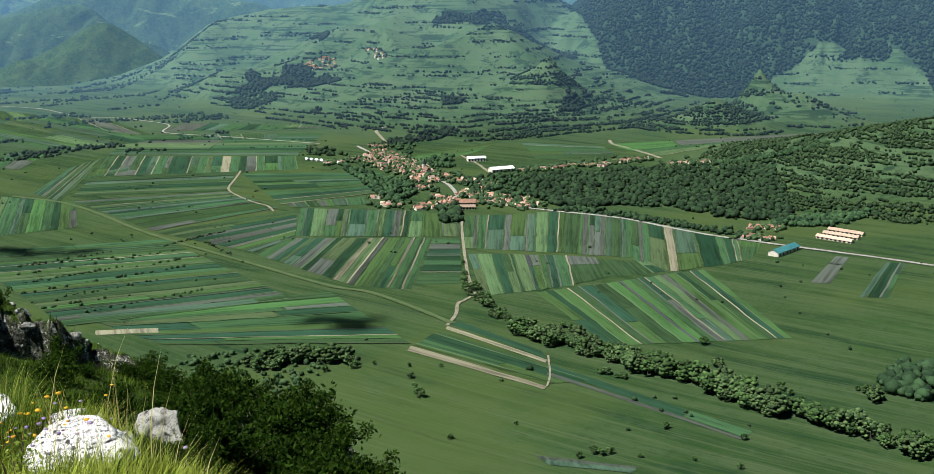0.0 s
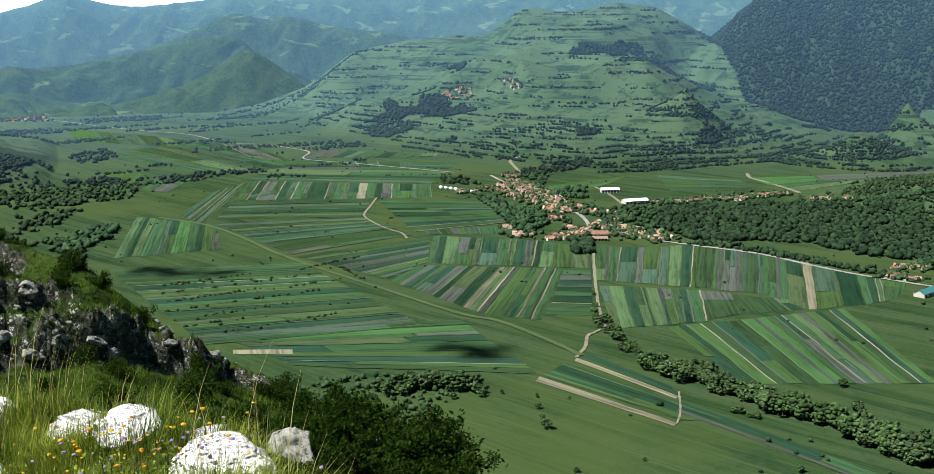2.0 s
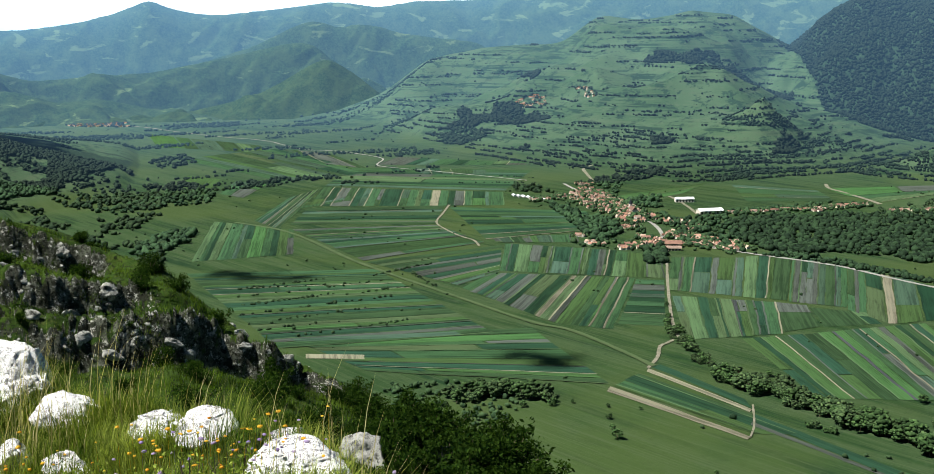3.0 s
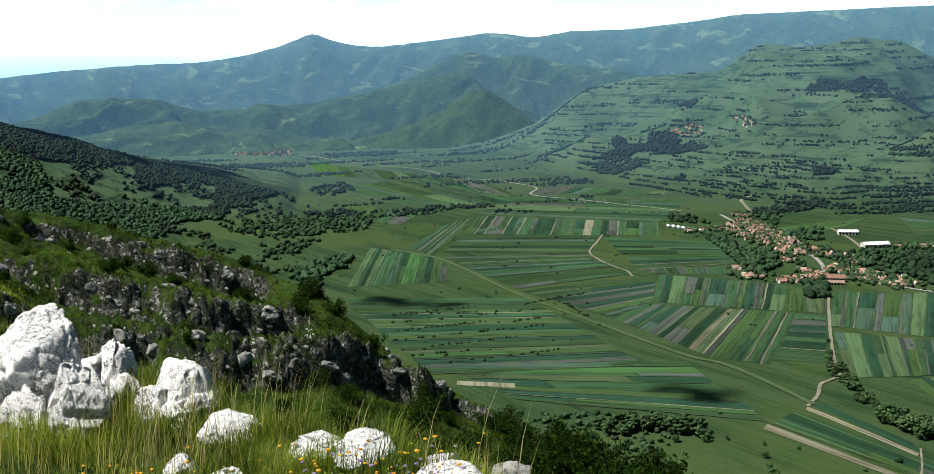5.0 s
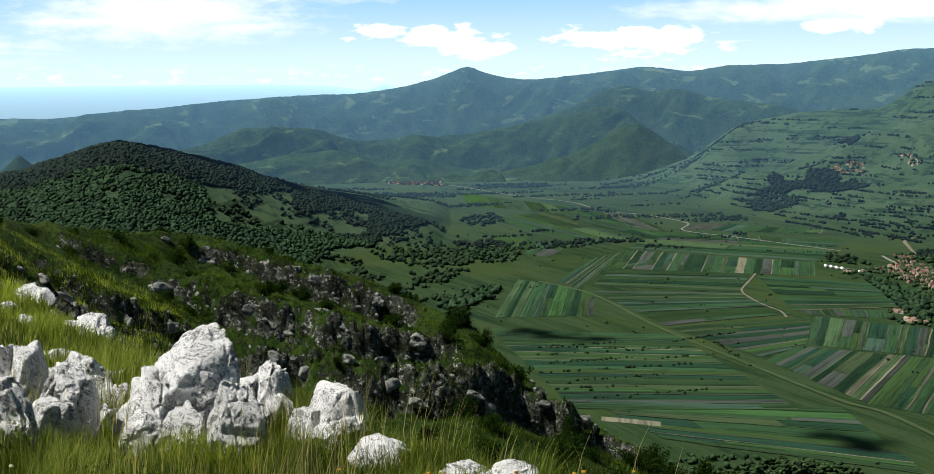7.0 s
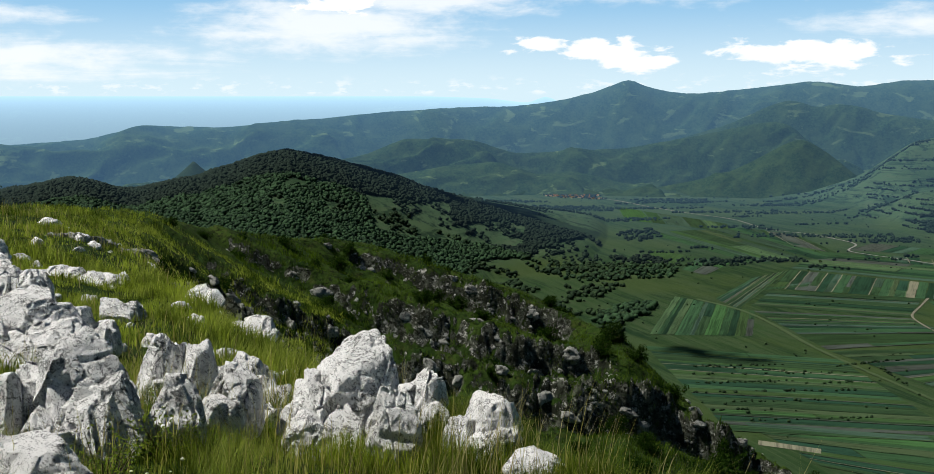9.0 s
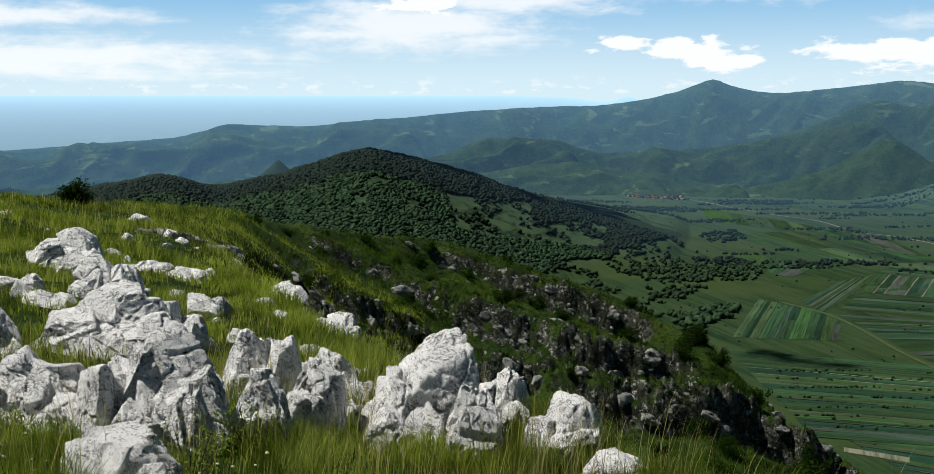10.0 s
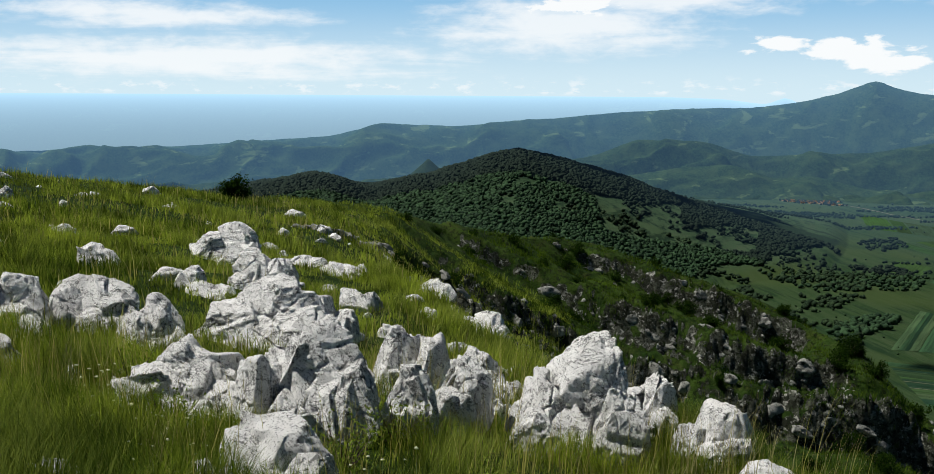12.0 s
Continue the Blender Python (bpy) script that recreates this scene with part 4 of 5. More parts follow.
def lone_tree(at, high, kinds=(0, 1, 2, 3)):
    kind = TREES[int(rng.choice(kinds))]
    k = high * rng.uniform(0.9, 1.1)
    m = pose(at[0], at[1], float(height(at[0], at[1])) + 0.3, 0, 0, rng.uniform(0, 360)) @ Matrix.Diagonal((k * 1.15, k * 1.15, k, 1))
    if kind in free_tree:
        free_tree.remove(kind)
        kind.matrix_basis = m
    else:
        copy_thing(kind, m).matrix_basis = m


def tree_row(points, count, width, high):
    """Single trees strewn along a line of places."""
    p = np.array(points, float)
    for s in rng.uniform(0, len(p) - 1, count):
        i = int(s)
        at = p[i] + (p[min(i + 1, len(p) - 1)] - p[i]) * (s - i) + rng.uniform(-0.5, 0.5, 2) * width
        lone_tree(at, high * rng.uniform(0.6, 1.3), (0, 1, 2, 3, 4, 4, 5, 5))


def crowns(name, at, high, mat, label, seed, blobs=2):
    """A wood too dense to count: every tree a few uneven clumps, all in one mesh."""
    g = np.random.default_rng(seed)
    at = np.asarray(at, float)
    z = height(at[:, 0], at[:, 1])
    size = high * g.uniform(0.6, 1.15, len(at))
    vs, qs, n = [], [], 0
    for k in range(blobs):
        off = g.normal(0, 0.24, (len(at), 2)) * size[:, None] * (k > 0)
        c = np.column_stack([at + off, z + size * (0.5 - 0.1 * k)])
        v, q = scatter(BALL_1, c, size * (0.62 - 0.13 * k), 0.85, 0.42, seed + k)
        vs.append(v), qs.append(q + n)
        n += len(v)
    v, q = np.concatenate(vs), np.concatenate(qs)
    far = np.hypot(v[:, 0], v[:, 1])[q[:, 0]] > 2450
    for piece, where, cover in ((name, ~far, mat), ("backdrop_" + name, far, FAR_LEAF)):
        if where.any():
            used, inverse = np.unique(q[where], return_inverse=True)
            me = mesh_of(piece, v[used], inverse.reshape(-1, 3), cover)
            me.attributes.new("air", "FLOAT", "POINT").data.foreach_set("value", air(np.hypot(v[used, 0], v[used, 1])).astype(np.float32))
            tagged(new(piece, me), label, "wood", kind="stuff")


def fill(outline, count):
    p = np.array(outline, float)
    got = np.zeros((0, 2))
    while len(got) < count:
        c = rng.uniform(p.min(0), p.max(0), (count * 4, 2))
        got = np.concatenate([got, c[inside(c[:, 0], c[:, 1], [tuple(o) for o in outline])]])
    return got[:count]


def grove(outline, count, high):
    crowns("grove", fill(outline, count), high, FOREST, "dense dark green wood of broad-leaved trees", int(rng.integers(1e6)), 3)


def shrub_line(points, count):
    """Small shrubs left standing along a field boundary."""
    p = np.array(points, float)
    u = rng.uniform(0, 1, (count, 1))
    crowns("boundary_shrubs", p[0] + (p[1] - p[0]) * u + rng.normal(0, 2.0, (count, 2)), 3.2, SCRUB, "small dark shrubs along a field boundary", int(rng.integers(1e6)), 2)



join_far_houses()
hall(20, 2222, 18, 36, 6, 9, -80, WALLS[0], WHITE_SHEET, "white-roofed industrial hall behind the village")
hall(66, 2096, 20, 46, 6, 9.5, -68, WALLS[0], WHITE_SHEET, "long hall with a white sheet roof beside the village")
hall(420, 1444, 15, 56, 5, 9, -44, WALLS[0], TEAL_SHEET, "long barn with a dark teal sheet roof by the road")
for bx, by in ((540, 1556), (526, 1534), (510, 1513)):
    hall(bx, by, 9, 52, 3, 5.5, 45, WALLS[1], ROOFS[2], "long low farm shed with a pale tiled roof", 8)
hall(1, 1770, 12, 26, 6, 10.5, -84, WALLS[1], ROOFS[0], "large house with a red tiled roof by the fields")
hall(-2, 1742, 8, 30, 4, 7, -86, WALLS[1], ROOFS[2], "long low house with a red tiled roof")
for k in range(7):
    hall(-322 + 11 * k, 2252 - 7 * k, 6, 17, 2.4, 4.2, 20, WALLS[0], WHITE_SHEET, "small white greenhouse tunnel at the village edge", 1)
# church: nave, tower, spire
church = empty("church", pose(-74, 2079, float(height(-74, 2079)), 0, 0, 20))
bm = bmesh.new()
box(bm, -5, -12, -2, 5, 12, 8)
part("nave", (bm, WALLS[0]), church)
bm = bmesh.new()
gable(bm, 10, 24, 8, 13)
part("roof", (bm, ROOFS[1]), church)
bm = bmesh.new()
box(bm, -3, 12, -2, 3, 18, 16)
part("tower", (bm, WALLS[0]), church)
bm = bmesh.new()
bmesh.ops.create_cone(bm, cap_ends=True, segments=8, radius1=3.8, radius2=0.1, depth=11, matrix=Matrix.Translation((0, 15, 21.5)))
part("spire", (bm, DARK_PANE), church)
tagged(church, "whitewashed village church with a dark pointed spire", "church")

# woods and groves: outline, trees, height
grove([(94, 2018), (187, 2080), (311, 2089), (452, 2014), (538, 1972), (529, 1825), (489, 1645), (442, 1637), (378, 1670), (327, 1738), (245, 1763), (166, 1736), (115, 1816)], 1700, 9)
grove([(451, 1639), (579, 1675), (636, 1684), (536, 1596), (451, 1606)], 160, 8)
grove([(114, 1736), (199, 1696), (303, 1608), (388, 1523), (393, 1547), (308, 1635), (203, 1732)], 170, 7)
grove([(446, 2040), (569, 2050), (682, 2062), (611, 2043), (496, 2020)], 130, 8)
grove([(-244, 2182), (-210, 2134), (-157, 2034), (-101, 2001), (-85, 1882), (-119, 1780), (-144, 1858), (-201, 2034), (-231, 2115)], 230, 9)
grove([(-46, 1743), (-13, 1748), (-8, 1652), (-35, 1640)], 60, 10)
grove([(-99, 2234), (-28, 2288), (-21, 2124), (-79, 2159)], 70, 9)
grove([(-190, 2485), (-114, 2597), (-31, 2636), (-17, 2576), (-109, 2478), (-114, 2293), (-157, 2395)], 150, 8)
grove([(-26, 2092), (18, 2024), (97, 2082), (116, 1844), (83, 1770), (16, 1772), (-3, 1964)], 150, 8)
grove([(-355, 2390), (-286, 2399), (-256, 2302), (-312, 2303)], 50, 8)
grove([(-684, 3208), (-620, 3237), (-539, 3219), (-519, 3137), (-589, 3064), (-657, 3116)], 200, 8)
grove([(76, 2111), (258, 2213), (313, 2267), (254, 2177), (97, 2082)], 60, 7)
grove([(373, 962), (409, 1008), (436, 993), (399, 904), (372, 924)], 85, 10)
grove([(759, 2824), (966, 3268), (1030, 2941), (909, 2674), (805, 2715)], 260, 6)
grove([(592, 2663), (686, 2822), (732, 2707), (642, 2635)], 110, 7)
grove([(-832, 1587), (-860, 1726), (-854, 1831), (-813, 1792), (-782, 1714), (-793, 1571)], 130, 9)
grove([(-1102, 1945), (-1074, 2043), (-1018, 2151), (-942, 2207), (-911, 2090), (-981, 2018), (-1054, 1908)], 90, 8)
grove([(-1128, 2231), (-1108, 2370), (-1023, 2312), (-932, 2168), (-966, 2070), (-1041, 2087)], 140, 8)
grove([(-1340, 2680), (-1320, 2858), (-1210, 2693), (-1219, 2538)], 70, 8)
grove([(-968, 2348), (-895, 2445), (-781, 2505), (-763, 2448), (-883, 2339), (-921, 2268)], 70, 8)
grove([(-1320, 2328), (-1233, 2344), (-1089, 2152), (-1102, 1945), (-1279, 2073)], 130, 8)
grove([(-1599, 3884), (-1317, 3988), (-976, 3854), (-1194, 3960), (-1423, 3952), (-1604, 3882)], 10, 8)
# separate trees along the stream, in groves and in the meadows
tree_row([(7, 1276), (17, 1224), (41, 1151)], 26, 14, 9.0)
tree_row([(51, 1119), (87, 1081), (130, 1040), (155, 1012)], 80, 24, 13.0)
tree_row([(155, 1008), (189, 978), (221, 947), (242, 925)], 64, 24, 14.0)
tree_row([(226, 921), (255, 896), (262, 882)], 22, 20, 15.0)
tree_row([(276, 898), (300, 861), (326, 826), (354, 792)], 44, 20, 13.0)
tree_row([(124, 988), (149, 969)], 8, 5, 6.0)
tree_row([(-201, 1008), (-182, 1032), (-154, 1033), (-121, 1025)], 44, 22, 12.0)
tree_row([(-130, 1032), (-106, 1015)], 3, 6, 8.0)
tree_row([(339, 941), (349, 924), (355, 913)], 7, 10, 9.0)
tree_row([(234, 1009), (241, 991)], 3, 4, 8.0)
tree_row([(-7, 1412), (-2, 1296), (3, 1244)], 16, 5, 6.0)
shrub_line([(-578, 1349), (-394, 1480)], 19)
shrub_line([(-548, 1319), (-443, 1395)], 30)
shrub_line([(-530, 1274), (-350, 1405)], 29)
shrub_line([(-475, 1257), (-377, 1332)], 16)
shrub_line([(-434, 1187), (-313, 1286)], 23)
shrub_line([(-582, 1400), (-479, 1480)], 27)
shrub_line([(-418, 1507), (-356, 1597)], 30)
shrub_line([(-426, 1392), (-348, 1459)], 14)
shrub_line([(-481, 1212), (-388, 1270)], 12)
shrub_line([(-495, 2414), (-292, 2447)], 18)
shrub_line([(-350, 2306), (-279, 2335)], 18)
shrub_line([(-950, 2356), (-804, 2452)], 18)
shrub_line([(-373, 1539), (-281, 1404)], 18)
shrub_line([(-561, 1413), (-398, 1471)], 18)
shrub_line([(-299, 2514), (-397, 2537)], 18)
lone_tree((-43, 931), 9.0)
lone_tree((-48, 951), 6.0)
lone_tree((-53, 979), 5.0)
lone_tree((-56, 1010), 4.0)
lone_tree((-135, 999), 7.0)
lone_tree((-132, 1060), 5.0)
lone_tree((-108, 1006), 8.0)
lone_tree((-90, 1016), 4.0)
lone_tree((-26, 1008), 3.5)
lone_tree((39, 867), 4.0)
lone_tree((-15, 840), 4.0)
lone_tree((-82, 860), 4.0)
lone_tree((100, 1128), 8.0)
lone_tree((107, 1119), 7.0)
lone_tree((96, 806), 7.0)
lone_tree((84, 796), 6.0)
lone_tree((102, 802), 6.0)
lone_tree((109, 805), 6.0)
lone_tree((171, 790), 4.0)
lone_tree((219, 832), 5.0)
lone_tree((202, 774), 5.0)
lone_tree((161, 857), 6.0)
lone_tree((236, 1070), 8.0)
lone_tree((279, 944), 8.0)
lone_tree((283, 930), 7.0)
lone_tree((131, 797), 4.0)
lone_tree((-726, 2455), 7.0)
lone_tree((-208, 990), 5.0)


# closed woods on the left-hand hill and the mountain behind the village
def strewn(az0, az1, r0, r1, count):
    a, r = np.radians(rng.uniform(az0, az1, count)), np.sqrt(rng.uniform(r0 ** 2, r1 ** 2, count))
    return -np.sin(a) * r, np.cos(a) * r, np.degrees(a), r


x, y, a, r = strewn(26, 76, 1750, 2800, 80000)
keep = wooded(x, y, a, r)
crowns("forest", np.column_stack([x, y])[keep], 7.6, FOREST, "closed dark green forest on the hillside", 5, 1)
x, y, a, r = strewn(-27, 15, 2560, 4200, 84000)
keep = wooded(x, y, a, r)
crowns("forest", np.column_stack([x, y])[keep], 8.5, FOREST, "closed forest on the mountain slope", 6, 1)
# single trees in the clearings of the left-hand hill
x, y, a, r = strewn(26, 52, 1700, 2750, 7000)
keep = ~wooded(x, y, a, r) & (fbm(x / 60, y / 60, 3, 5) > 0.22)
crowns("scattered_trees", np.column_stack([x, y])[keep], 8.5, SCRUB, "single dark trees on the hill meadow", 8, 2)

garden_trees += [p + rng.normal(0, 14, 2) for p in garden_trees]
crowns("garden_trees", np.array(garden_trees), 6.5, SCRUB, "dark green fruit and garden trees among the houses", 19, 3)


def terraces(az0, az1, r0, r1, rows, length, high, seed, label):
    """Hedges and shrubs along the contour lines of the old terraces."""
    g = np.random.default_rng(seed)
    a, r = np.radians(g.uniform(az0, az1, rows)), g.uniform(r0, r1, rows)
    x, y = -np.sin(a) * r, np.cos(a) * r
    reach = g.uniform(0.08, 1.0, rows) ** 2 * length
    got = []
    for k in range(int(length / 5)):
        e = 6.0
        gx, gy = (height(x + e, y) - height(x - e, y)), (height(x, y + e) - height(x, y - e))
        n = np.hypot(gx, gy) + 1e-6
        x, y = x - gy / n * 5, y + gx / n * 5
        on = (k * 5 < reach) & (n > 0.4) & (g.uniform(0, 1, rows) < 0.95 * (0.62 + 0.38 * np.sin(k * 0.35 + 9 * r)))
        got.append(np.column_stack([x, y])[on] + g.normal(0, 1.6, (on.sum(), 2)))
    at = np.concatenate(got)
    az, rr = np.degrees(np.arctan2(-at[:, 0], at[:, 1])), np.hypot(at[:, 0], at[:, 1])
    at = at[(rr < 4180) & ~wooded(at[:, 0], at[:, 1], az, rr)]
    crowns("terrace_hedges", at, high, SCRUB, label, seed, 1)


terraces(-24, 14, 2550, 4150, 520, 300, 6.0, 11, "dark hedges along the old hillside terraces")
terraces(-16, -2, 2500, 3100, 240, 300, 6.0, 12, "dark hedges on the terraced lower slopes")
terraces(-26, -12, 1700, 2300, 420, 280, 5.6, 13, "rows of fruit trees on the slope")
terraces(27, 36, 2000, 2900, 40, 160, 8.0, 14, "hedges on the foot of the wooded hill")
# hedges and thickets of the valley's far end, and gardens round the distant village
x, y, a, r = strewn(12, 36, 2350, 4150, 16000)
keep = (fbm((x * 0.8 + y * 0.6) / 300, (y * 0.8 - x * 0.6) / 70, 4, 37) > np.interp(r, (2350, 3300, 4100), (0.40, 0.28, 0.14))) & ~wooded(x, y, a, r)
crowns("thickets", np.column_stack([x, y])[keep], 6.5, SCRUB, "dark hedges and thickets across the far meadows", 17, 1)
# loose shrubs over meadows and pastures
x, y, a, r = strewn(-26, 40, 860, 4000, 2600)
keep = fbm(x / 120, y / 120, 3, 33) > 0.18
crowns("meadow_shrubs", np.column_stack([x, y])[keep], 3.6, SCRUB, "small dark shrubs strewn over the meadows", 15, 1)
x, y, a, r = strewn(8, 20, 960, 1080, 170)
crowns("shrubs", np.column_stack([x, y]), 5, SCRUB, "low dark shrubs at the edge of the meadow", 16, 2)

# ---------------------------------------------------------------- clouds that shade two patches of the valley
CLOUD = plain("cloud_white", (0.9, 0.9, 0.9), (0.85, 0.86, 0.88), 0.01, 1.0, 0.0)
for cx, cy, wide, deep, count, turn in ((-143, 1150, 40, 24, 16, 0), (-590, 1480, 90, 24, 22, 0), (-1575, 2290, 420, 75, 62, 71)):
    k = 2600 / sun_way.z
    g = np.random.default_rng(count)
    u, w = g.uniform(-0.8, 0.8, count) * wide, g.normal(0, 0.5, count) * deep
    ca, sa = math.cos(radians(turn)), math.sin(radians(turn))
    c = np.column_stack([cx + sun_way.x * k + u * ca - w * sa, cy + sun_way.y * k + u * sa + w * ca, FLOOR + 2600 + g.uniform(-15, 25, count)])
    v, q = scatter(BALL_2, c, g.uniform(6, 13, count) * (1 + 1.6 * (wide > 200)), 0.5, 0.15, count)
    tagged(new("sky_cloud", mesh_of("sky_cloud", v, q, CLOUD, True)), "small white fair-weather cloud over the valley", "cloud", kind="structure")


# ---------------------------------------------------------------- limestone, turf and shrubs on the hilltop
def limestone(name, pale, grey, dark):
    m, N = material(name)
    at = N.add("ShaderNodeTexCoord").outputs["Object"]
    w = place(N)
    big, mid, fine = N.noise(w, 3.5, 8, 0.65), N.noise(w, 16.0, 10, 0.78, 0.5), N.noise(w, 85.0, 7, 0.78)
    c = N.mix(N.step(big, 0.34, 0.50), grey, pale)
    # grey crust and black weathering in blotches, pits and runnels
    c = N.mix(N.math("MULTIPLY", N.step(N.math("ADD", mid, N.math("MULTIPLY", N.math("SUBTRACT", big, 0.5), -0.35)), 0.562, 0.60), 0.85), c, tuple(x * 0.22 for x in grey))
    runs = N.noise(N.vmath("MULTIPLY", w, (15.0, 15.0, 4.0)), 1.0, 9, 0.75)
    c = N.mix(N.math("MULTIPLY", N.step(runs, 0.585, 0.63), 0.8), c, dark)
    c = N.mix(N.math("MULTIPLY", N.step(fine, 0.56, 0.60), 0.85), c, dark)
    for scale, thin in ((4.0, 0.010), (13.0, 0.018)):          # cracks that branch over the faces
        seam = N.math("ABSOLUTE", N.math("SUBTRACT", N.noise(w, scale, 6, 0.65, 0.8), 0.5))
        c = N.mix(N.math("MULTIPLY", N.step(seam, thin, thin * 0.25), N.step(N.noise(w, scale * 0.4, 3, 0.5), 0.46, 0.56)), c, dark)
    lichen = N.step(N.noise(w, 9.0, 6, 0.7), 0.68, 0.73)
    c = N.mix(N.math("MULTIPLY", lichen, 0.3), c, tuple(x * y for x, y in zip(grey, (0.9, 0.7, 0.45))))
    h = N.math("ADD", N.math("MULTIPLY", mid, 0.9), N.math("ADD", N.math("MULTIPLY", fine, 0.16), N.math("MULTIPLY", runs, 0.3)))
    finish(N, c, 0.9, h, 1.0, 0.035, spec=0.15)
    return m


LIME = limestone("white_limestone", (0.93, 0.925, 0.905), (0.72, 0.72, 0.70), (0.05, 0.056, 0.052))
# the same limestone in darker colours, for the shaded flank
CRAG = limestone("shaded_limestone", (0.34, 0.345, 0.315), (0.10, 0.105, 0.088), (0.022, 0.022, 0.02))


def stone_shape(seed, depth=5, cuts=7, rough=1.0, blocks=13):
    """A block of limestone broken along joints and beds, notched, cracked and pitted; one metre wide, deep and high, its foot at 0."""
    g = np.random.default_rng(seed)
    v, q = ball(depth)
    a = g.uniform(0, 6.28)
    n, d = [], []
    for turn in (0, 1.4, 3.1, 4.6):                     # two sets of upright joints
        b = a + turn + g.normal(0, 0.18)
        n.append((math.cos(b), math.sin(b), g.normal(0.38, 0.22))), d.append(g.uniform(0.56, 0.78))
    n.append((g.normal(0, 0.28), g.normal(0, 0.28), 1)), d.append(g.uniform(0.60, 0.75))
    for k in range(cuts):
        n.append((g.normal(), g.normal(), abs(g.normal()) + 0.3)), d.append(g.uniform(0.70, 0.92))
    n = np.array(n) / np.linalg.norm(n, axis=1)[:, None]
    w = v * ((np.sum((np.clip(v @ n.T, 1e-3, None) / np.array(d)) ** 44, 1) + 1.0) ** (-1 / 44))[:, None]
    for k in range(10):                                 # corners broken away, leaving steps
        p, e = g.normal(size=3), g.normal(size=3)
        p[2] = abs(p[2]) * 0.7
        p, e = p / np.linalg.norm(p), e / np.linalg.norm(e)
        t = np.clip((w @ e - g.uniform(-0.2, 0.3)) / 0.04, 0, 1)
        w = w - p * (np.clip(w @ p - g.uniform(0.32, 0.6), 0, 0.24) * t)[:, None]
    near = g.normal(size=(blocks, 3))
    near = near / np.linalg.norm(near, axis=1)[:, None] * 0.75
    bent = w + 0.10 * np.stack([solid(w * 2.6 + 5 * k, seed + k, 4, 0.6) for k in range(3)], -1)
    far = np.linalg.norm(bent[:, None] - near[None], axis=2)
    two = np.sort(far, axis=1)[:, :2]
    crack = np.exp(-((two[:, 1] - two[:, 0]) / 0.020) ** 2) * g.uniform(0, 1, blocks)[far.argmin(1)]
    o = g.uniform(0, 40)
    pits = np.clip(solid(w * 5.5 + o, seed + 5, 3) - 0.34, 0, 1)
    ribs = 1 - 2 * np.abs(solid(w * np.array([4, 4, 8]) + o, seed + 8, 4, 0.6))
    w = w * (1 + rough * (-0.22 * crack - 0.38 * pits + 0.09 * solid(w * 1.9 + o, seed + 3, 3) + 0.035 * ribs + 0.05 * solid(w * 9 + o, seed + 6, 4, 0.75)))[:, None]
    lo, hi = w.min(0), w.max(0)
    w = (w - (lo + hi) / 2) / (hi - lo)
    w[:, 2] += 0.5
    return w, q


def top_height(x, y):
    """The hilltop's surface with its small bumps and crags."""
    i = RR_TOP
    az, r = np.degrees(np.arctan2(-np.asarray(x, float), y)), np.hypot(x, y)
    fi = np.clip(np.interp(r, RR[:i], np.arange(i)), 0, i - 1.001)
    fj = np.clip(np.interp(-az, -AZ, np.arange(len(AZ))), 0, len(AZ) - 1.001)
    i0, j0 = fi.astype(int), fj.astype(int)
    u, w = fi - i0, fj - j0
    return (Z[i0, j0] * (1 - u) + Z[i0 + 1, j0] * u) * (1 - w) + (Z[i0, j0 + 1] * (1 - u) + Z[i0 + 1, j0 + 1] * u) * w


RR_TOP = int(np.searchsorted(RR, 300))
stones = []


def boulder(x, y, wide, deep, high, seed):
    """A white limestone boulder with its foot sunk in the turf."""
    sink = 0.18
    turn = math.atan2(-x, y)
    h = np.random.default_rng(seed + 400)
    # the larger ones are split by joints into several blocks that lean on one another
    lots = [(0, 0, 1.0, 1.0, 1.0)]
    if wide > 0.42:
        s_ = h.choice((-1, 1))
        lots = [(-0.10 * s_, 0.12, 0.78, 0.8, 1.0), (0.24 * s_, -0.02, 0.56, 0.75, h.uniform(0.72, 0.9)), (-0.26 * s_, -0.16, 0.54, 0.6, h.uniform(0.5, 0.72)), (0.04 * s_, -0.24, 0.6, 0.55, h.uniform(0.42, 0.6))]
    m = Matrix.Translation((x, y, float(top_height(x, y)) - high * sink)) @ Matrix.Rotation(turn, 4, "Z")
    ob = empty("boulder", m) if len(lots) > 1 else None
    for k, (ox, oy, w, d, t) in enumerate(lots):
        v, q = stone_shape(seed * 13 + 1 + 700 * k, 6 if wide * high * w > 0.17 else 5)
        v = (v * np.array([w, d, t]) + np.array([ox, oy, 0])) * np.array([wide * 1.22, deep * 1.4, high * (0.98 + sink)])
        v[:, 1] += v[:, 2] / high * deep * 0.30            # the faces lean back
        if ob:
            part("block", mesh_of("block", v, q, LIME), ob)
        else:
            ob = new("boulder", mesh_of("boulder", v, q, LIME))
            ob.matrix_basis = m
            break
    stones.append((x, y, max(wide, deep) / 2))
    big = "large" if wide > 0.45 else "small"
    tagged(ob, big + " weathered white limestone boulder in the grass", "boulder", "limestone boulders")



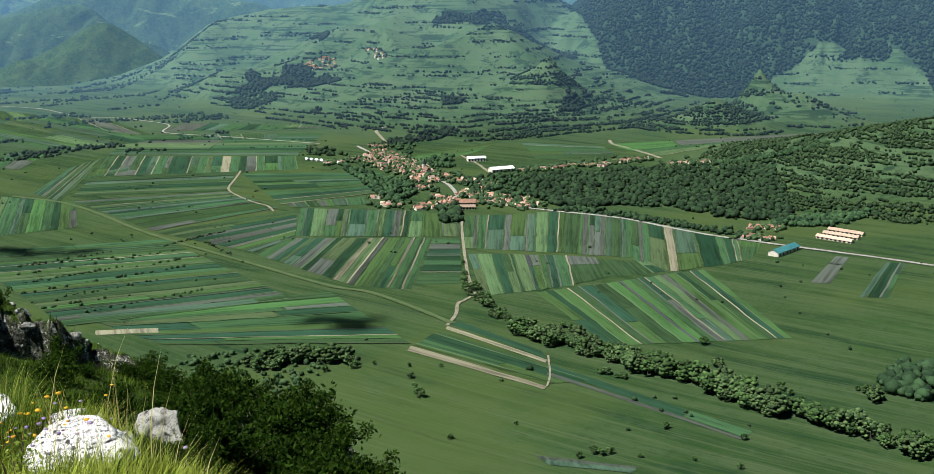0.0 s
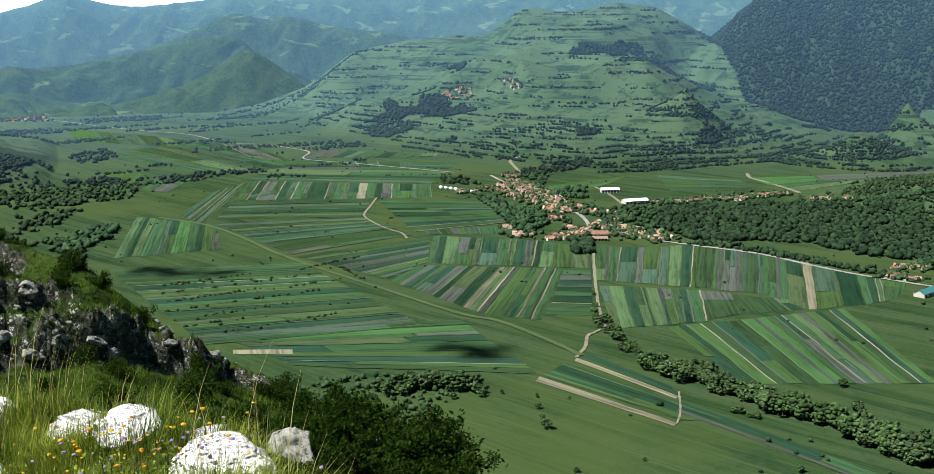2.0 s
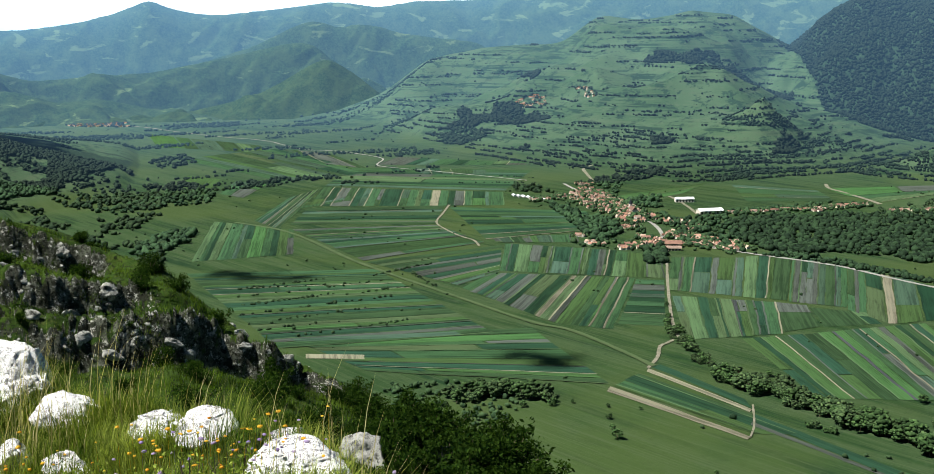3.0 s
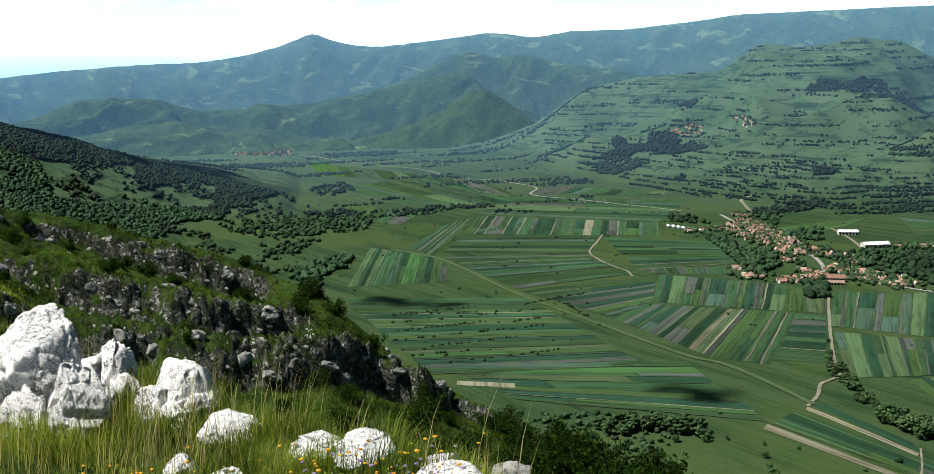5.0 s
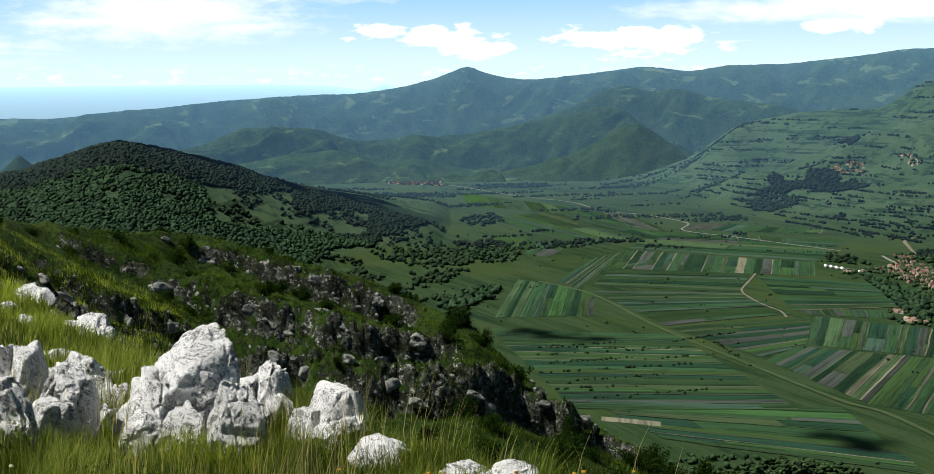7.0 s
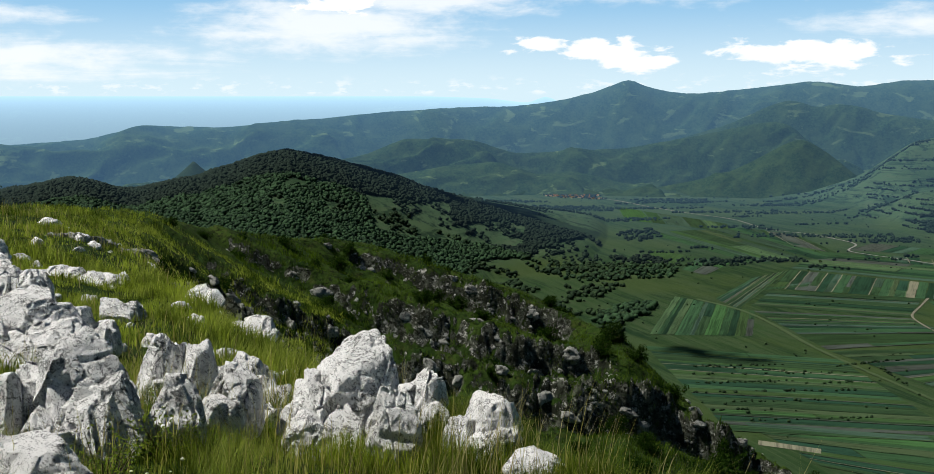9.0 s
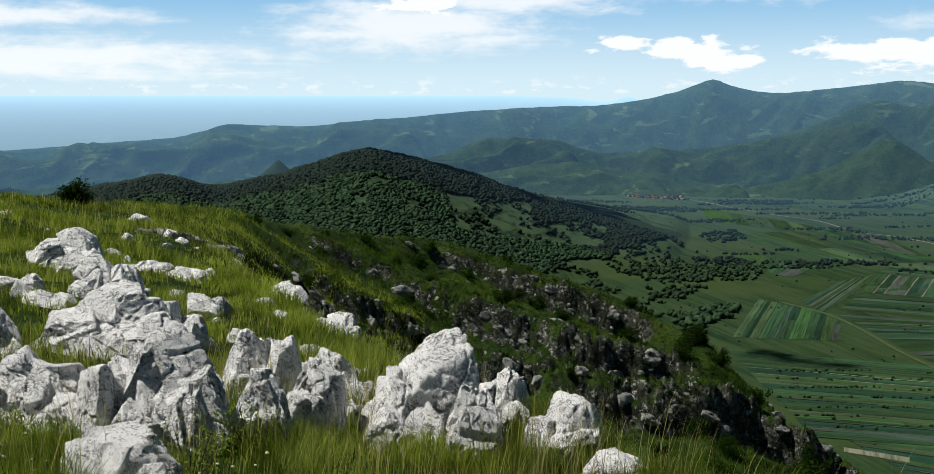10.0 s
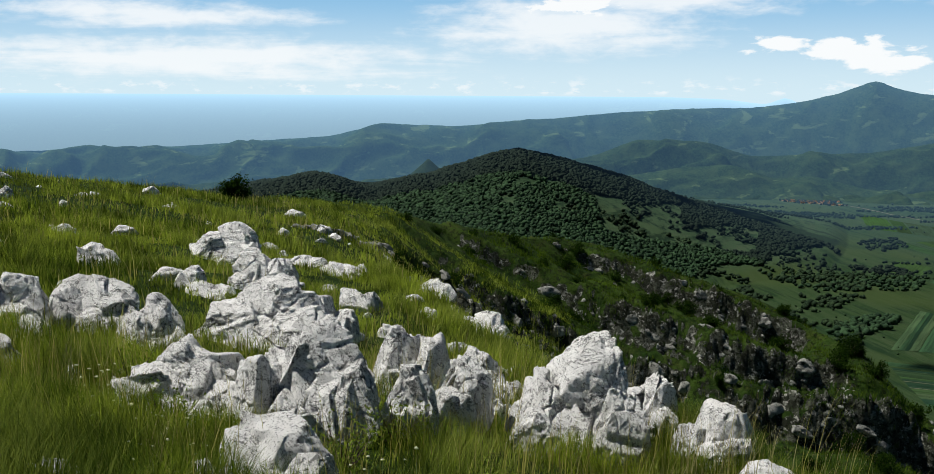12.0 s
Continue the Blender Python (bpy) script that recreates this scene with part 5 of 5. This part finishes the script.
# width, depth and height of each, and the seed of its shape
boulder(-15.13, 9.29, 0.91, 0.78, 0.54, 1)
boulder(-11.91, 7.79, 0.72, 0.61, 0.49, 2)
boulder(-11.59, 6.58, 0.31, 0.27, 0.28, 3)
boulder(-11.15, 6.57, 0.47, 0.40, 0.15, 4)
boulder(-8.51, 5.53, 1.04, 0.88, 0.55, 5)
boulder(-8.91, 6.51, 0.54, 0.46, 0.46, 6)
boulder(-5.74, 3.93, 0.78, 0.66, 0.67, 7)
boulder(-6.28, 3.43, 0.69, 0.59, 0.42, 8)
boulder(-8.29, 4.30, 0.46, 0.39, 0.40, 9)
boulder(-9.15, 4.21, 0.68, 0.58, 0.42, 10)
boulder(-9.36, 3.60, 0.53, 0.45, 0.43, 11)
boulder(-8.74, 3.52, 0.27, 0.23, 0.20, 12)
boulder(-7.93, 2.88, 0.34, 0.29, 0.24, 13)
boulder(-13.66, 6.45, 0.45, 0.38, 0.31, 14)
boulder(-4.66, 2.99, 0.53, 0.45, 0.36, 15)
boulder(-4.96, 2.01, 0.31, 0.26, 0.17, 16)
boulder(-4.82, 2.70, 0.16, 0.13, 0.13, 17)
boulder(-6.65, 5.63, 0.53, 0.45, 0.52, 18)
boulder(-5.37, 4.50, 0.32, 0.27, 0.44, 19)
boulder(-5.52, 5.02, 0.26, 0.22, 0.29, 20)
boulder(-7.60, 7.22, 0.53, 0.45, 0.34, 21)
boulder(-5.77, 5.38, 0.39, 0.33, 0.50, 22)
boulder(-6.93, 7.06, 0.21, 0.18, 0.23, 23)
boulder(-6.10, 6.07, 0.24, 0.21, 0.22, 24)
boulder(-5.23, 5.94, 0.78, 0.66, 0.80, 25)
boulder(-4.74, 5.87, 0.34, 0.29, 0.58, 26)
boulder(-5.20, 5.49, 0.35, 0.29, 0.29, 27)
boulder(-5.34, 6.97, 0.43, 0.36, 0.52, 28)
boulder(-4.44, 6.55, 0.50, 0.43, 0.43, 29)
boulder(-10.99, 8.57, 0.38, 0.32, 0.28, 30)
boulder(-15.49, 11.09, 0.55, 0.47, 0.19, 31)
boulder(-14.62, 11.11, 0.61, 0.52, 0.22, 32)
boulder(-10.77, 10.56, 0.56, 0.48, 0.26, 33)
boulder(-13.13, 11.85, 0.54, 0.46, 0.30, 34)
boulder(-10.99, 8.76, 0.30, 0.25, 0.24, 35)
boulder(-3.60, 5.86, 0.36, 0.31, 0.19, 37)
boulder(-2.76, 5.33, 0.25, 0.21, 0.10, 38)
boulder(-2.36, 5.09, 0.28, 0.24, 0.15, 39)
boulder(-3.49, 5.10, 0.18, 0.15, 0.17, 40)
boulder(-3.02, 4.87, 0.21, 0.18, 0.10, 41)
boulder(-1.87, 4.91, 0.17, 0.14, 0.06, 43)
boulder(-15.85, 31.93, 0.82, 0.70, 0.23, 44)
boulder(-1.64, 4.41, 0.39, 0.33, 0.13, 45)


# ---------------------------------------------------------------- crags and shrubs of the steep flank
g = np.random.default_rng(23)
crag_meshes = [mesh_of("rock", *stone_shape(300 + k, 4, 7, 1.6), CRAG) for k in range(9)]


def flank(count, keep, lo=0.4, hi=1.02, az0=4.0, az1=50.0):
    """Places strewn over the flank between the ledge and its crest."""
    az = g.uniform(az0, az1, count)
    r0, r1 = curve(az, LEDGE_R), curve(az, NEAR_R)
    r = r0 + (r1 - r0) * g.uniform(lo, hi, count)
    x, y = -np.sin(np.radians(az)) * r, np.cos(np.radians(az)) * r
    i = np.clip(np.searchsorted(RR, r), 1, len(RR) - 2)
    j = np.clip(np.searchsorted(-AZ, -az), 1, len(AZ) - 2)
    ok = keep(rock[i, j], crag[i, j], az, r)
    return x[ok], y[ok], r[ok], az[ok]


def crag_pose(px, py, s):
    return (Matrix.Translation((px, py, float(top_height(px, py)) - 0.72 * s)) @ Matrix.Rotation(radians(44 + g.normal(0, 20)), 4, "Z") @ Matrix.Rotation(radians(g.normal(16, 12)), 4, "Y")
            @ Matrix.Diagonal((s * g.uniform(1.2, 2.4), s * g.uniform(0.7, 1.1), s * g.uniform(0.9, 1.3), 1)))


x, y, r, az = flank(2600, lambda k, c, a, d: (k > 0.45), 0.42, 1.0)
for px, py in list(zip(x, y))[:170]:
    part("rock", crag_meshes[int(g.integers(9))], ground, m=crag_pose(px, py, g.uniform(0.25, 0.6)))
# a low rib of rock that leads from the slope to the flank
rib = [(-24.0, 16.7), (-24.2, 18.5), (-24.6, 20.1), (-27.6, 24.0), (-15.5, 14.0), (-12.8, 11.9)]
for k in range(40):
    i, u = int(g.integers(len(rib) - 1)), g.uniform()
    px, py = rib[i][0] + (rib[i + 1][0] - rib[i][0]) * u + g.normal(0, 0.4), rib[i][1] + (rib[i + 1][1] - rib[i][1]) * u + g.normal(0, 0.4)
    part("rock", crag_meshes[int(g.integers(9))], ground, m=crag_pose(px, py, g.uniform(0.18, 0.42)))
# towers that stand out of the scrub lower down: azimuth, distance, width, height
for a_, d_, w_, h_ in ((19.6, 25, 1.5, 2.9), (20.9, 27, 1.7, 2.6), (22.3, 30, 1.9, 2.2), (8.3, 37, 1.6, 1.3), (6.9, 38, 1.3, 0.9), (16.5, 33, 1.6, 1.4), (12.2, 36, 1.3, 1.4)):
    px, py = -math.sin(radians(a_)) * d_, math.cos(radians(a_)) * d_
    part("rock", crag_meshes[int(g.integers(9))], ground, m=Matrix.Translation((px, py, float(top_height(px, py)) - 0.5)) @ Matrix.Rotation(radians(a_ - 20), 4, "Z") @ Matrix.Rotation(radians(12), 4, "Y") @ Matrix.Diagonal((w_, w_ * 0.7, h_, 1)))
# the countless smaller stones of the flank and of the turf above it, in one mesh
small = stone_shape(350, 3, 7, 1.5)
x2, y2, r2, az2 = flank(2600, lambda k, c, a, d: (k > 0.25), 0.4, 1.0)
at = np.concatenate([np.column_stack([x[170:], y[170:]]), np.column_stack([x2, y2])])[:420]
v, q = [], []
for k, (px, py) in enumerate(at):
    m = np.array(crag_pose(px, py, g.uniform(0.10, 0.24)))
    v.append(small[0] @ m[:3, :3].T + m[:3, 3]), q.append(small[1] + k * len(small[0]))
rubble = part("stones", mesh_of("stones", np.concatenate(v), np.concatenate(q), CRAG, True), ground)
tagged(rubble, "limestone stones on the steep flank, darkened for its shade", kind="stuff")
# small white stones that show in the turf of the slope
az, d = g.uniform(36, 72, 110), g.uniform(8, 34, 110)
v, q = [], []
for k, (a_, d_) in enumerate(zip(az, d)):
    px, py = -math.sin(radians(a_)) * d_, math.cos(radians(a_)) * d_
    s_ = g.uniform(0.05, 0.2) * (1 + d_ / 25)
    m = np.array(Matrix.Translation((px, py, float(top_height(px, py)) - 0.25 * s_)) @ Matrix.Rotation(g.uniform(0, 6.28), 4, "Z") @ Matrix.Diagonal((s_ * g.uniform(1, 2.4), s_, s_ * g.uniform(0.6, 1.1), 1)))
    v.append(small[0] @ m[:3, :3].T + m[:3, 3]), q.append(small[1] + k * len(small[0]))
tagged(part("stones", mesh_of("stones", np.concatenate(v), np.concatenate(q), LIME, True), ground), "small white limestone stones in the turf", kind="stuff")


def leafy(name, dark, light, tufted=False):
    m, N = material(name)
    k = N.add("ShaderNodeNewGeometry").outputs["Random Per Island"]
    if tufted:                                          # whole tufts are darker or yellower than others
        k = N.math("ADD", N.math("MULTIPLY", N.math("POWER", k, 1.6), 0.4), N.math("MULTIPLY", attribute(N, "tone"), 0.6))
    c = N.mix(k, dark, light)
    d = N.add("ShaderNodeBsdfDiffuse", {0: c}).outputs[0]
    t = N.add("ShaderNodeBsdfTranslucent", {0: N.vmath("MULTIPLY", c, (1.5, 1.6, 0.8))}).outputs[0]
    s = N.add("ShaderNodeMixShader", {0: 0.32, 1: d, 2: t}).outputs[0]
    N.add("ShaderNodeOutputMaterial", {0: s})
    return m


SHRUB = leafy("shrub_leaves", (0.005, 0.016, 0.003), (0.030, 0.060, 0.009))
HERB = leafy("herb_leaves", (0.08, 0.14, 0.02), (0.26, 0.32, 0.06))


def leaves(centres, size, seed):
    """Small pointed leaves, folded along the middle, at these places."""
    g = np.random.default_rng(seed)
    n = len(centres)
    a = g.normal(size=(n, 3))
    a /= np.linalg.norm(a, axis=1)[:, None]
    b = np.cross(a, g.normal(size=(n, 3)))
    b /= np.linalg.norm(b, axis=1)[:, None]
    c = np.cross(a, b)
    s = (size * g.uniform(0.6, 1.3, n))[:, None]
    v = np.stack([centres - a * s, centres + b * s * 0.45 + c * s * 0.12, centres + a * s, centres - b * s * 0.45 + c * s * 0.12], 1).reshape(-1, 3)
    return v, np.arange(n * 4).reshape(-1, 4)


def shrub_kind(seed, count, leaf, tall=0.9, mat=None):
    """A shrub one metre wide: bent twigs and a ragged mass of leaves."""
    h = np.random.default_rng(seed)
    root = empty("shrub", Matrix())
    bm = bmesh.new()
    tips = []
    for k in range(14):
        a, e = h.uniform(0, 6.28), h.uniform(0.15, 1.1)
        ln = tall * h.uniform(0.55, 1.0)
        m = Matrix.Rotation(a, 4, "Z") @ Matrix.Rotation(e, 4, "Y") @ Matrix.Translation((0, 0, ln / 2))
        bmesh.ops.create_cone(bm, cap_ends=False, segments=4, radius1=0.014, radius2=0.004, depth=ln, matrix=m)
        tips.append([m @ Vector((0, 0, z * ln)) for z in (-0.15, 0.1, 0.3, 0.45, 0.55)])
    tagged(part("stem", (bm, BARK), root), kind="stuff")
    tips = np.array(tips).reshape(-1, 3)
    pick = tips[h.integers(0, len(tips), count)] + h.normal(0, 0.085, (count, 3))
    v, q = leaves(pick, leaf, seed)
    part("foliage", mesh_of("foliage", v, q, mat or SHRUB), root)
    return tagged(root, "dense dark green shrub among the limestone crags", "shrub", "shrubs on the steep flank")


SHRUBS = [shrub_kind(40 + k, 1500, 0.052) for k in range(4)]
x, y, r, az = flank(3200, lambda k, c, a, d: (k < 0.3) & (g.uniform(0, 1, len(a)) < np.interp(a, (5, 11, 18, 30, 50), (1.0, 0.85, 0.4, 0.25, 0.15))))
for k, (px, py, pr, pa) in enumerate(list(zip(x, y, r, az))[:300]):
    s = g.uniform(0.7, 1.9) * float(np.interp(pa, (5, 11, 18, 30, 50), (1.3, 1.1, 0.75, 0.6, 0.45)))
    m = Matrix.Translation((px, py, float(top_height(px, py)) - 0.1)) @ Matrix.Rotation(g.uniform(0, 6.28), 4, "Z") @ Matrix.Diagonal((s, s, s * g.uniform(0.75, 1.15), 1))
    if k < 4:
        SHRUBS[k].matrix_basis = m
    else:
        copy_thing(SHRUBS[k % 4], m).matrix_basis = m
# the round bush on the skyline of the grass slope
bush = shrub_kind(77, 2600, 0.05, 0.85)
bush.name = "bush"
tagged(bush, "single round dark green bush on the grassy crest", "bush")
bx, by = -math.sin(radians(57.8)) * 38.5, math.cos(radians(57.8)) * 38.5
bush.matrix_basis = Matrix.Translation((bx, by, float(top_height(bx, by)) - 0.05)) @ Matrix.Diagonal((1.05, 1.05, 1.0, 1))


# ---------------------------------------------------------------- grass
GRASS = leafy("grass_blades", (0.016, 0.048, 0.004), (0.42, 0.48, 0.10), True)
STRAW = leafy("dry_grass", (0.26, 0.23, 0.09), (0.52, 0.46, 0.24))


def blades(name, az0, az1, r0, r1, count, tall, wide, segs, mat, seed, label, lean=0.5, clump=0.5, top=False):
    """Bent, tapering blades in tufts."""
    g = np.random.default_rng(seed)
    a, r = np.radians(g.uniform(az0, az1, count)), np.sqrt(g.uniform(r0 ** 2, r1 ** 2, count))
    x, y = -np.sin(a) * r, np.cos(a) * r
    tuft = fbm(x / 0.55, y / 0.55, 3, seed)
    patch = fbm(x / 2.4, y / 2.4, 3, seed + 2)
    ok = (tuft + patch * 0.7 > g.uniform(-1.0, 0.5, count) * clump) & (top | (r < curve(np.degrees(a), LEDGE_R) + 1.2))
    for sx, sy, sr in stones:
        ok &= np.hypot(x - sx, y - sy) > sr * 0.72
    x, y, r, tuft, patch = x[ok], y[ok], r[ok], tuft[ok], patch[ok]
    n = len(x)
    z = top_height(x, y)
    h = tall * g.uniform(0.4, 1.3, n) * np.clip(0.85 + 0.9 * patch + 0.7 * tuft, 0.3, 2.0)
    th = 9.0 * lattice(x / 0.42, y / 0.42, seed + 4) + g.normal(0, 0.75, n)         # the blades of a tuft lean together
    tone = np.clip(0.5 + 0.9 * fbm(x / 0.38, y / 0.38, 3, seed + 6) + 0.6 * fbm(x / 3.0, y / 3.0, 3, seed + 7) + g.normal(0, 0.16, n), 0, 1)
    bend = lean * g.uniform(0.2, 1.2, n) * h
    bx, by = np.cos(th) * bend + 0.10 * h, np.sin(th) * bend - 0.06 * h
    fx, fy = -np.sin(th), np.cos(th)
    half = wide * g.uniform(0.6, 1.4, n) / 2
    rows = []
    for k in range(segs):
        t = k / segs
        w = half * (1 - t ** 1.5)
        cx, cy, cz = x + bx * t * t, y + by * t * t, z - 0.02 + h * (t - 0.25 * lean * t * t)
        rows += [np.stack([cx - fx * w, cy - fy * w, cz], -1), np.stack([cx + fx * w, cy + fy * w, cz], -1)]
    rows.append(np.stack([x + bx, y + by, z - 0.02 + h * (1 - 0.25 * lean)], -1))
    m = len(rows)
    v = np.stack(rows, 1).reshape(-1, 3)
    tri = []
    for k in range(segs - 1):
        o = 2 * k
        tri += [(o, o + 1, o + 3), (o, o + 3, o + 2)]
    tri.append((2 * segs - 2, 2 * segs - 1, 2 * segs))
    q = (np.array(tri)[None] + (np.arange(n) * m)[:, None, None]).reshape(-1, 3)
    me = mesh_of(name, v, q, mat)
    me.attributes.new("tone", "FLOAT", "POINT").data.foreach_set("value", np.repeat(tone, m).astype(np.float32))
    tagged(new(name, me), label, "grass", kind="stuff")


# darker copy of the grass, its colour standing in for the flank's shade
SHADED_GRASS = leafy("shaded_flank_grass", (0.008, 0.026, 0.003), (0.105, 0.165, 0.022), True)


blades("grass", 8, 78, 2.4, 9.5, 240000, 0.25, 0.0052, 3, GRASS, 1, "tall green hilltop grass between the boulders")
blades("grass", 12, 40, 2.6, 7.6, 50000, 0.20, 0.0050, 3, GRASS, 11, "yellow-green grass along the ledge above the cliff")
blades("grass", 30, 78, 9.5, 24, 200000, 0.22, 0.011, 2, GRASS, 2, "green grass on the hilltop slope")
blades("grass", 40, 76, 22, 48, 150000, 0.24, 0.024, 1, GRASS, 3, "green grass towards the crest of the slope", top=True)
blades("flank_grass", 6, 46, 9, 66, 200000, 0.24, 0.032, 1, SHADED_GRASS, 6, "rough grass on the steep flank", top=True, clump=0.25)
blades("dry_grass", 8, 78, 2.6, 10, 8000, 0.44, 0.005, 3, STRAW, 4, "dry straw-coloured stalks in the grass", 0.35)
blades("dry_grass", 34, 78, 10, 40, 9000, 0.36, 0.014, 2, STRAW, 5, "dry stalks on the hilltop slope", 0.35, top=True)


# ---------------------------------------------------------------- leafy herbs between the stones
HERBS = [shrub_kind(90 + k, 420, 0.030, 0.8, HERB) for k in range(3)]
spots = [(-4.05, 2.95), (-4.9, 3.6), (-5.2, 4.25), (-4.35, 4.2), (-3.75, 4.2), (-3.2, 4.3), (-4.6, 5.3), (-2.6, 4.35), (-3.0, 4.1), (-5.75, 3.0), (-6.6, 4.6), (-2.0, 4.1), (-1.75, 4.0), (-6.9, 3.4), (-3.5, 3.9), (-5.4, 2.5)]
for k, (px, py) in enumerate(spots):
    s = g.uniform(0.22, 0.42)
    m = Matrix.Translation((px, py, float(top_height(px, py)) - 0.02)) @ Matrix.Rotation(g.uniform(0, 6.28), 4, "Z") @ Matrix.Diagonal((s, s, s * 1.2, 1))
    herb = HERBS[k] if k < 3 else copy_thing(HERBS[k % 3], m)
    herb.matrix_basis = m
    herb.name = "herb"
    tagged(herb, "yellow-green leafy herb growing between the boulders", "herb", "herbs between the boulders")


# ---------------------------------------------------------------- flower heads in the grass
def flowers(name, mat, spots, count, label, seed):
    """Small flower heads on thin stalks around these places."""
    h = np.random.default_rng(seed)
    at = np.array(spots)[h.integers(0, len(spots), count)] + h.normal(0, 0.16, (count, 2))
    z = top_height(at[:, 0], at[:, 1])
    tall = h.uniform(0.12, 0.28, count)
    v, q = scatter(BALL_1, np.column_stack([at, z + tall]), h.uniform(0.006, 0.014, count), 0.5, 0.3, seed)
    foot = np.column_stack([at, z])
    tip = np.column_stack([at, z + tall])
    w = np.array([0.0015, 0.001, 0])
    sv = np.stack([foot - w, foot + w, tip], 1).reshape(-1, 3)
    sq = np.arange(count * 3).reshape(-1, 3) + len(v)
    tagged(new(name, mesh_of(name, np.concatenate([v, sv]), np.concatenate([q, sq]), mat)), label, "flowers", kind="stuff")


flowers("flowers", leafy("orange_petals", (0.55, 0.26, 0.03), (0.75, 0.50, 0.06)), [(-2.9, 4.25), (-3.1, 4.5), (-2.5, 4.5), (-2.1, 4.45), (-1.9, 4.5), (-3.4, 4.5)], 110, "small orange and yellow flowers in the grass", 61)
flowers("flowers", leafy("violet_petals", (0.22, 0.16, 0.34), (0.40, 0.32, 0.5)), [(-2.0, 4.3), (-1.7, 4.4), (-2.4, 4.2)], 36, "small violet flowers in the grass", 62)
flowers("flowers", leafy("white_petals", (0.7, 0.7, 0.62), (0.8, 0.8, 0.75)), [(-5.0, 2.6), (-5.6, 2.8), (-6.5, 3.0), (-4.4, 3.6), (-6.0, 5.2)], 70, "small white flowers in the grass", 63)
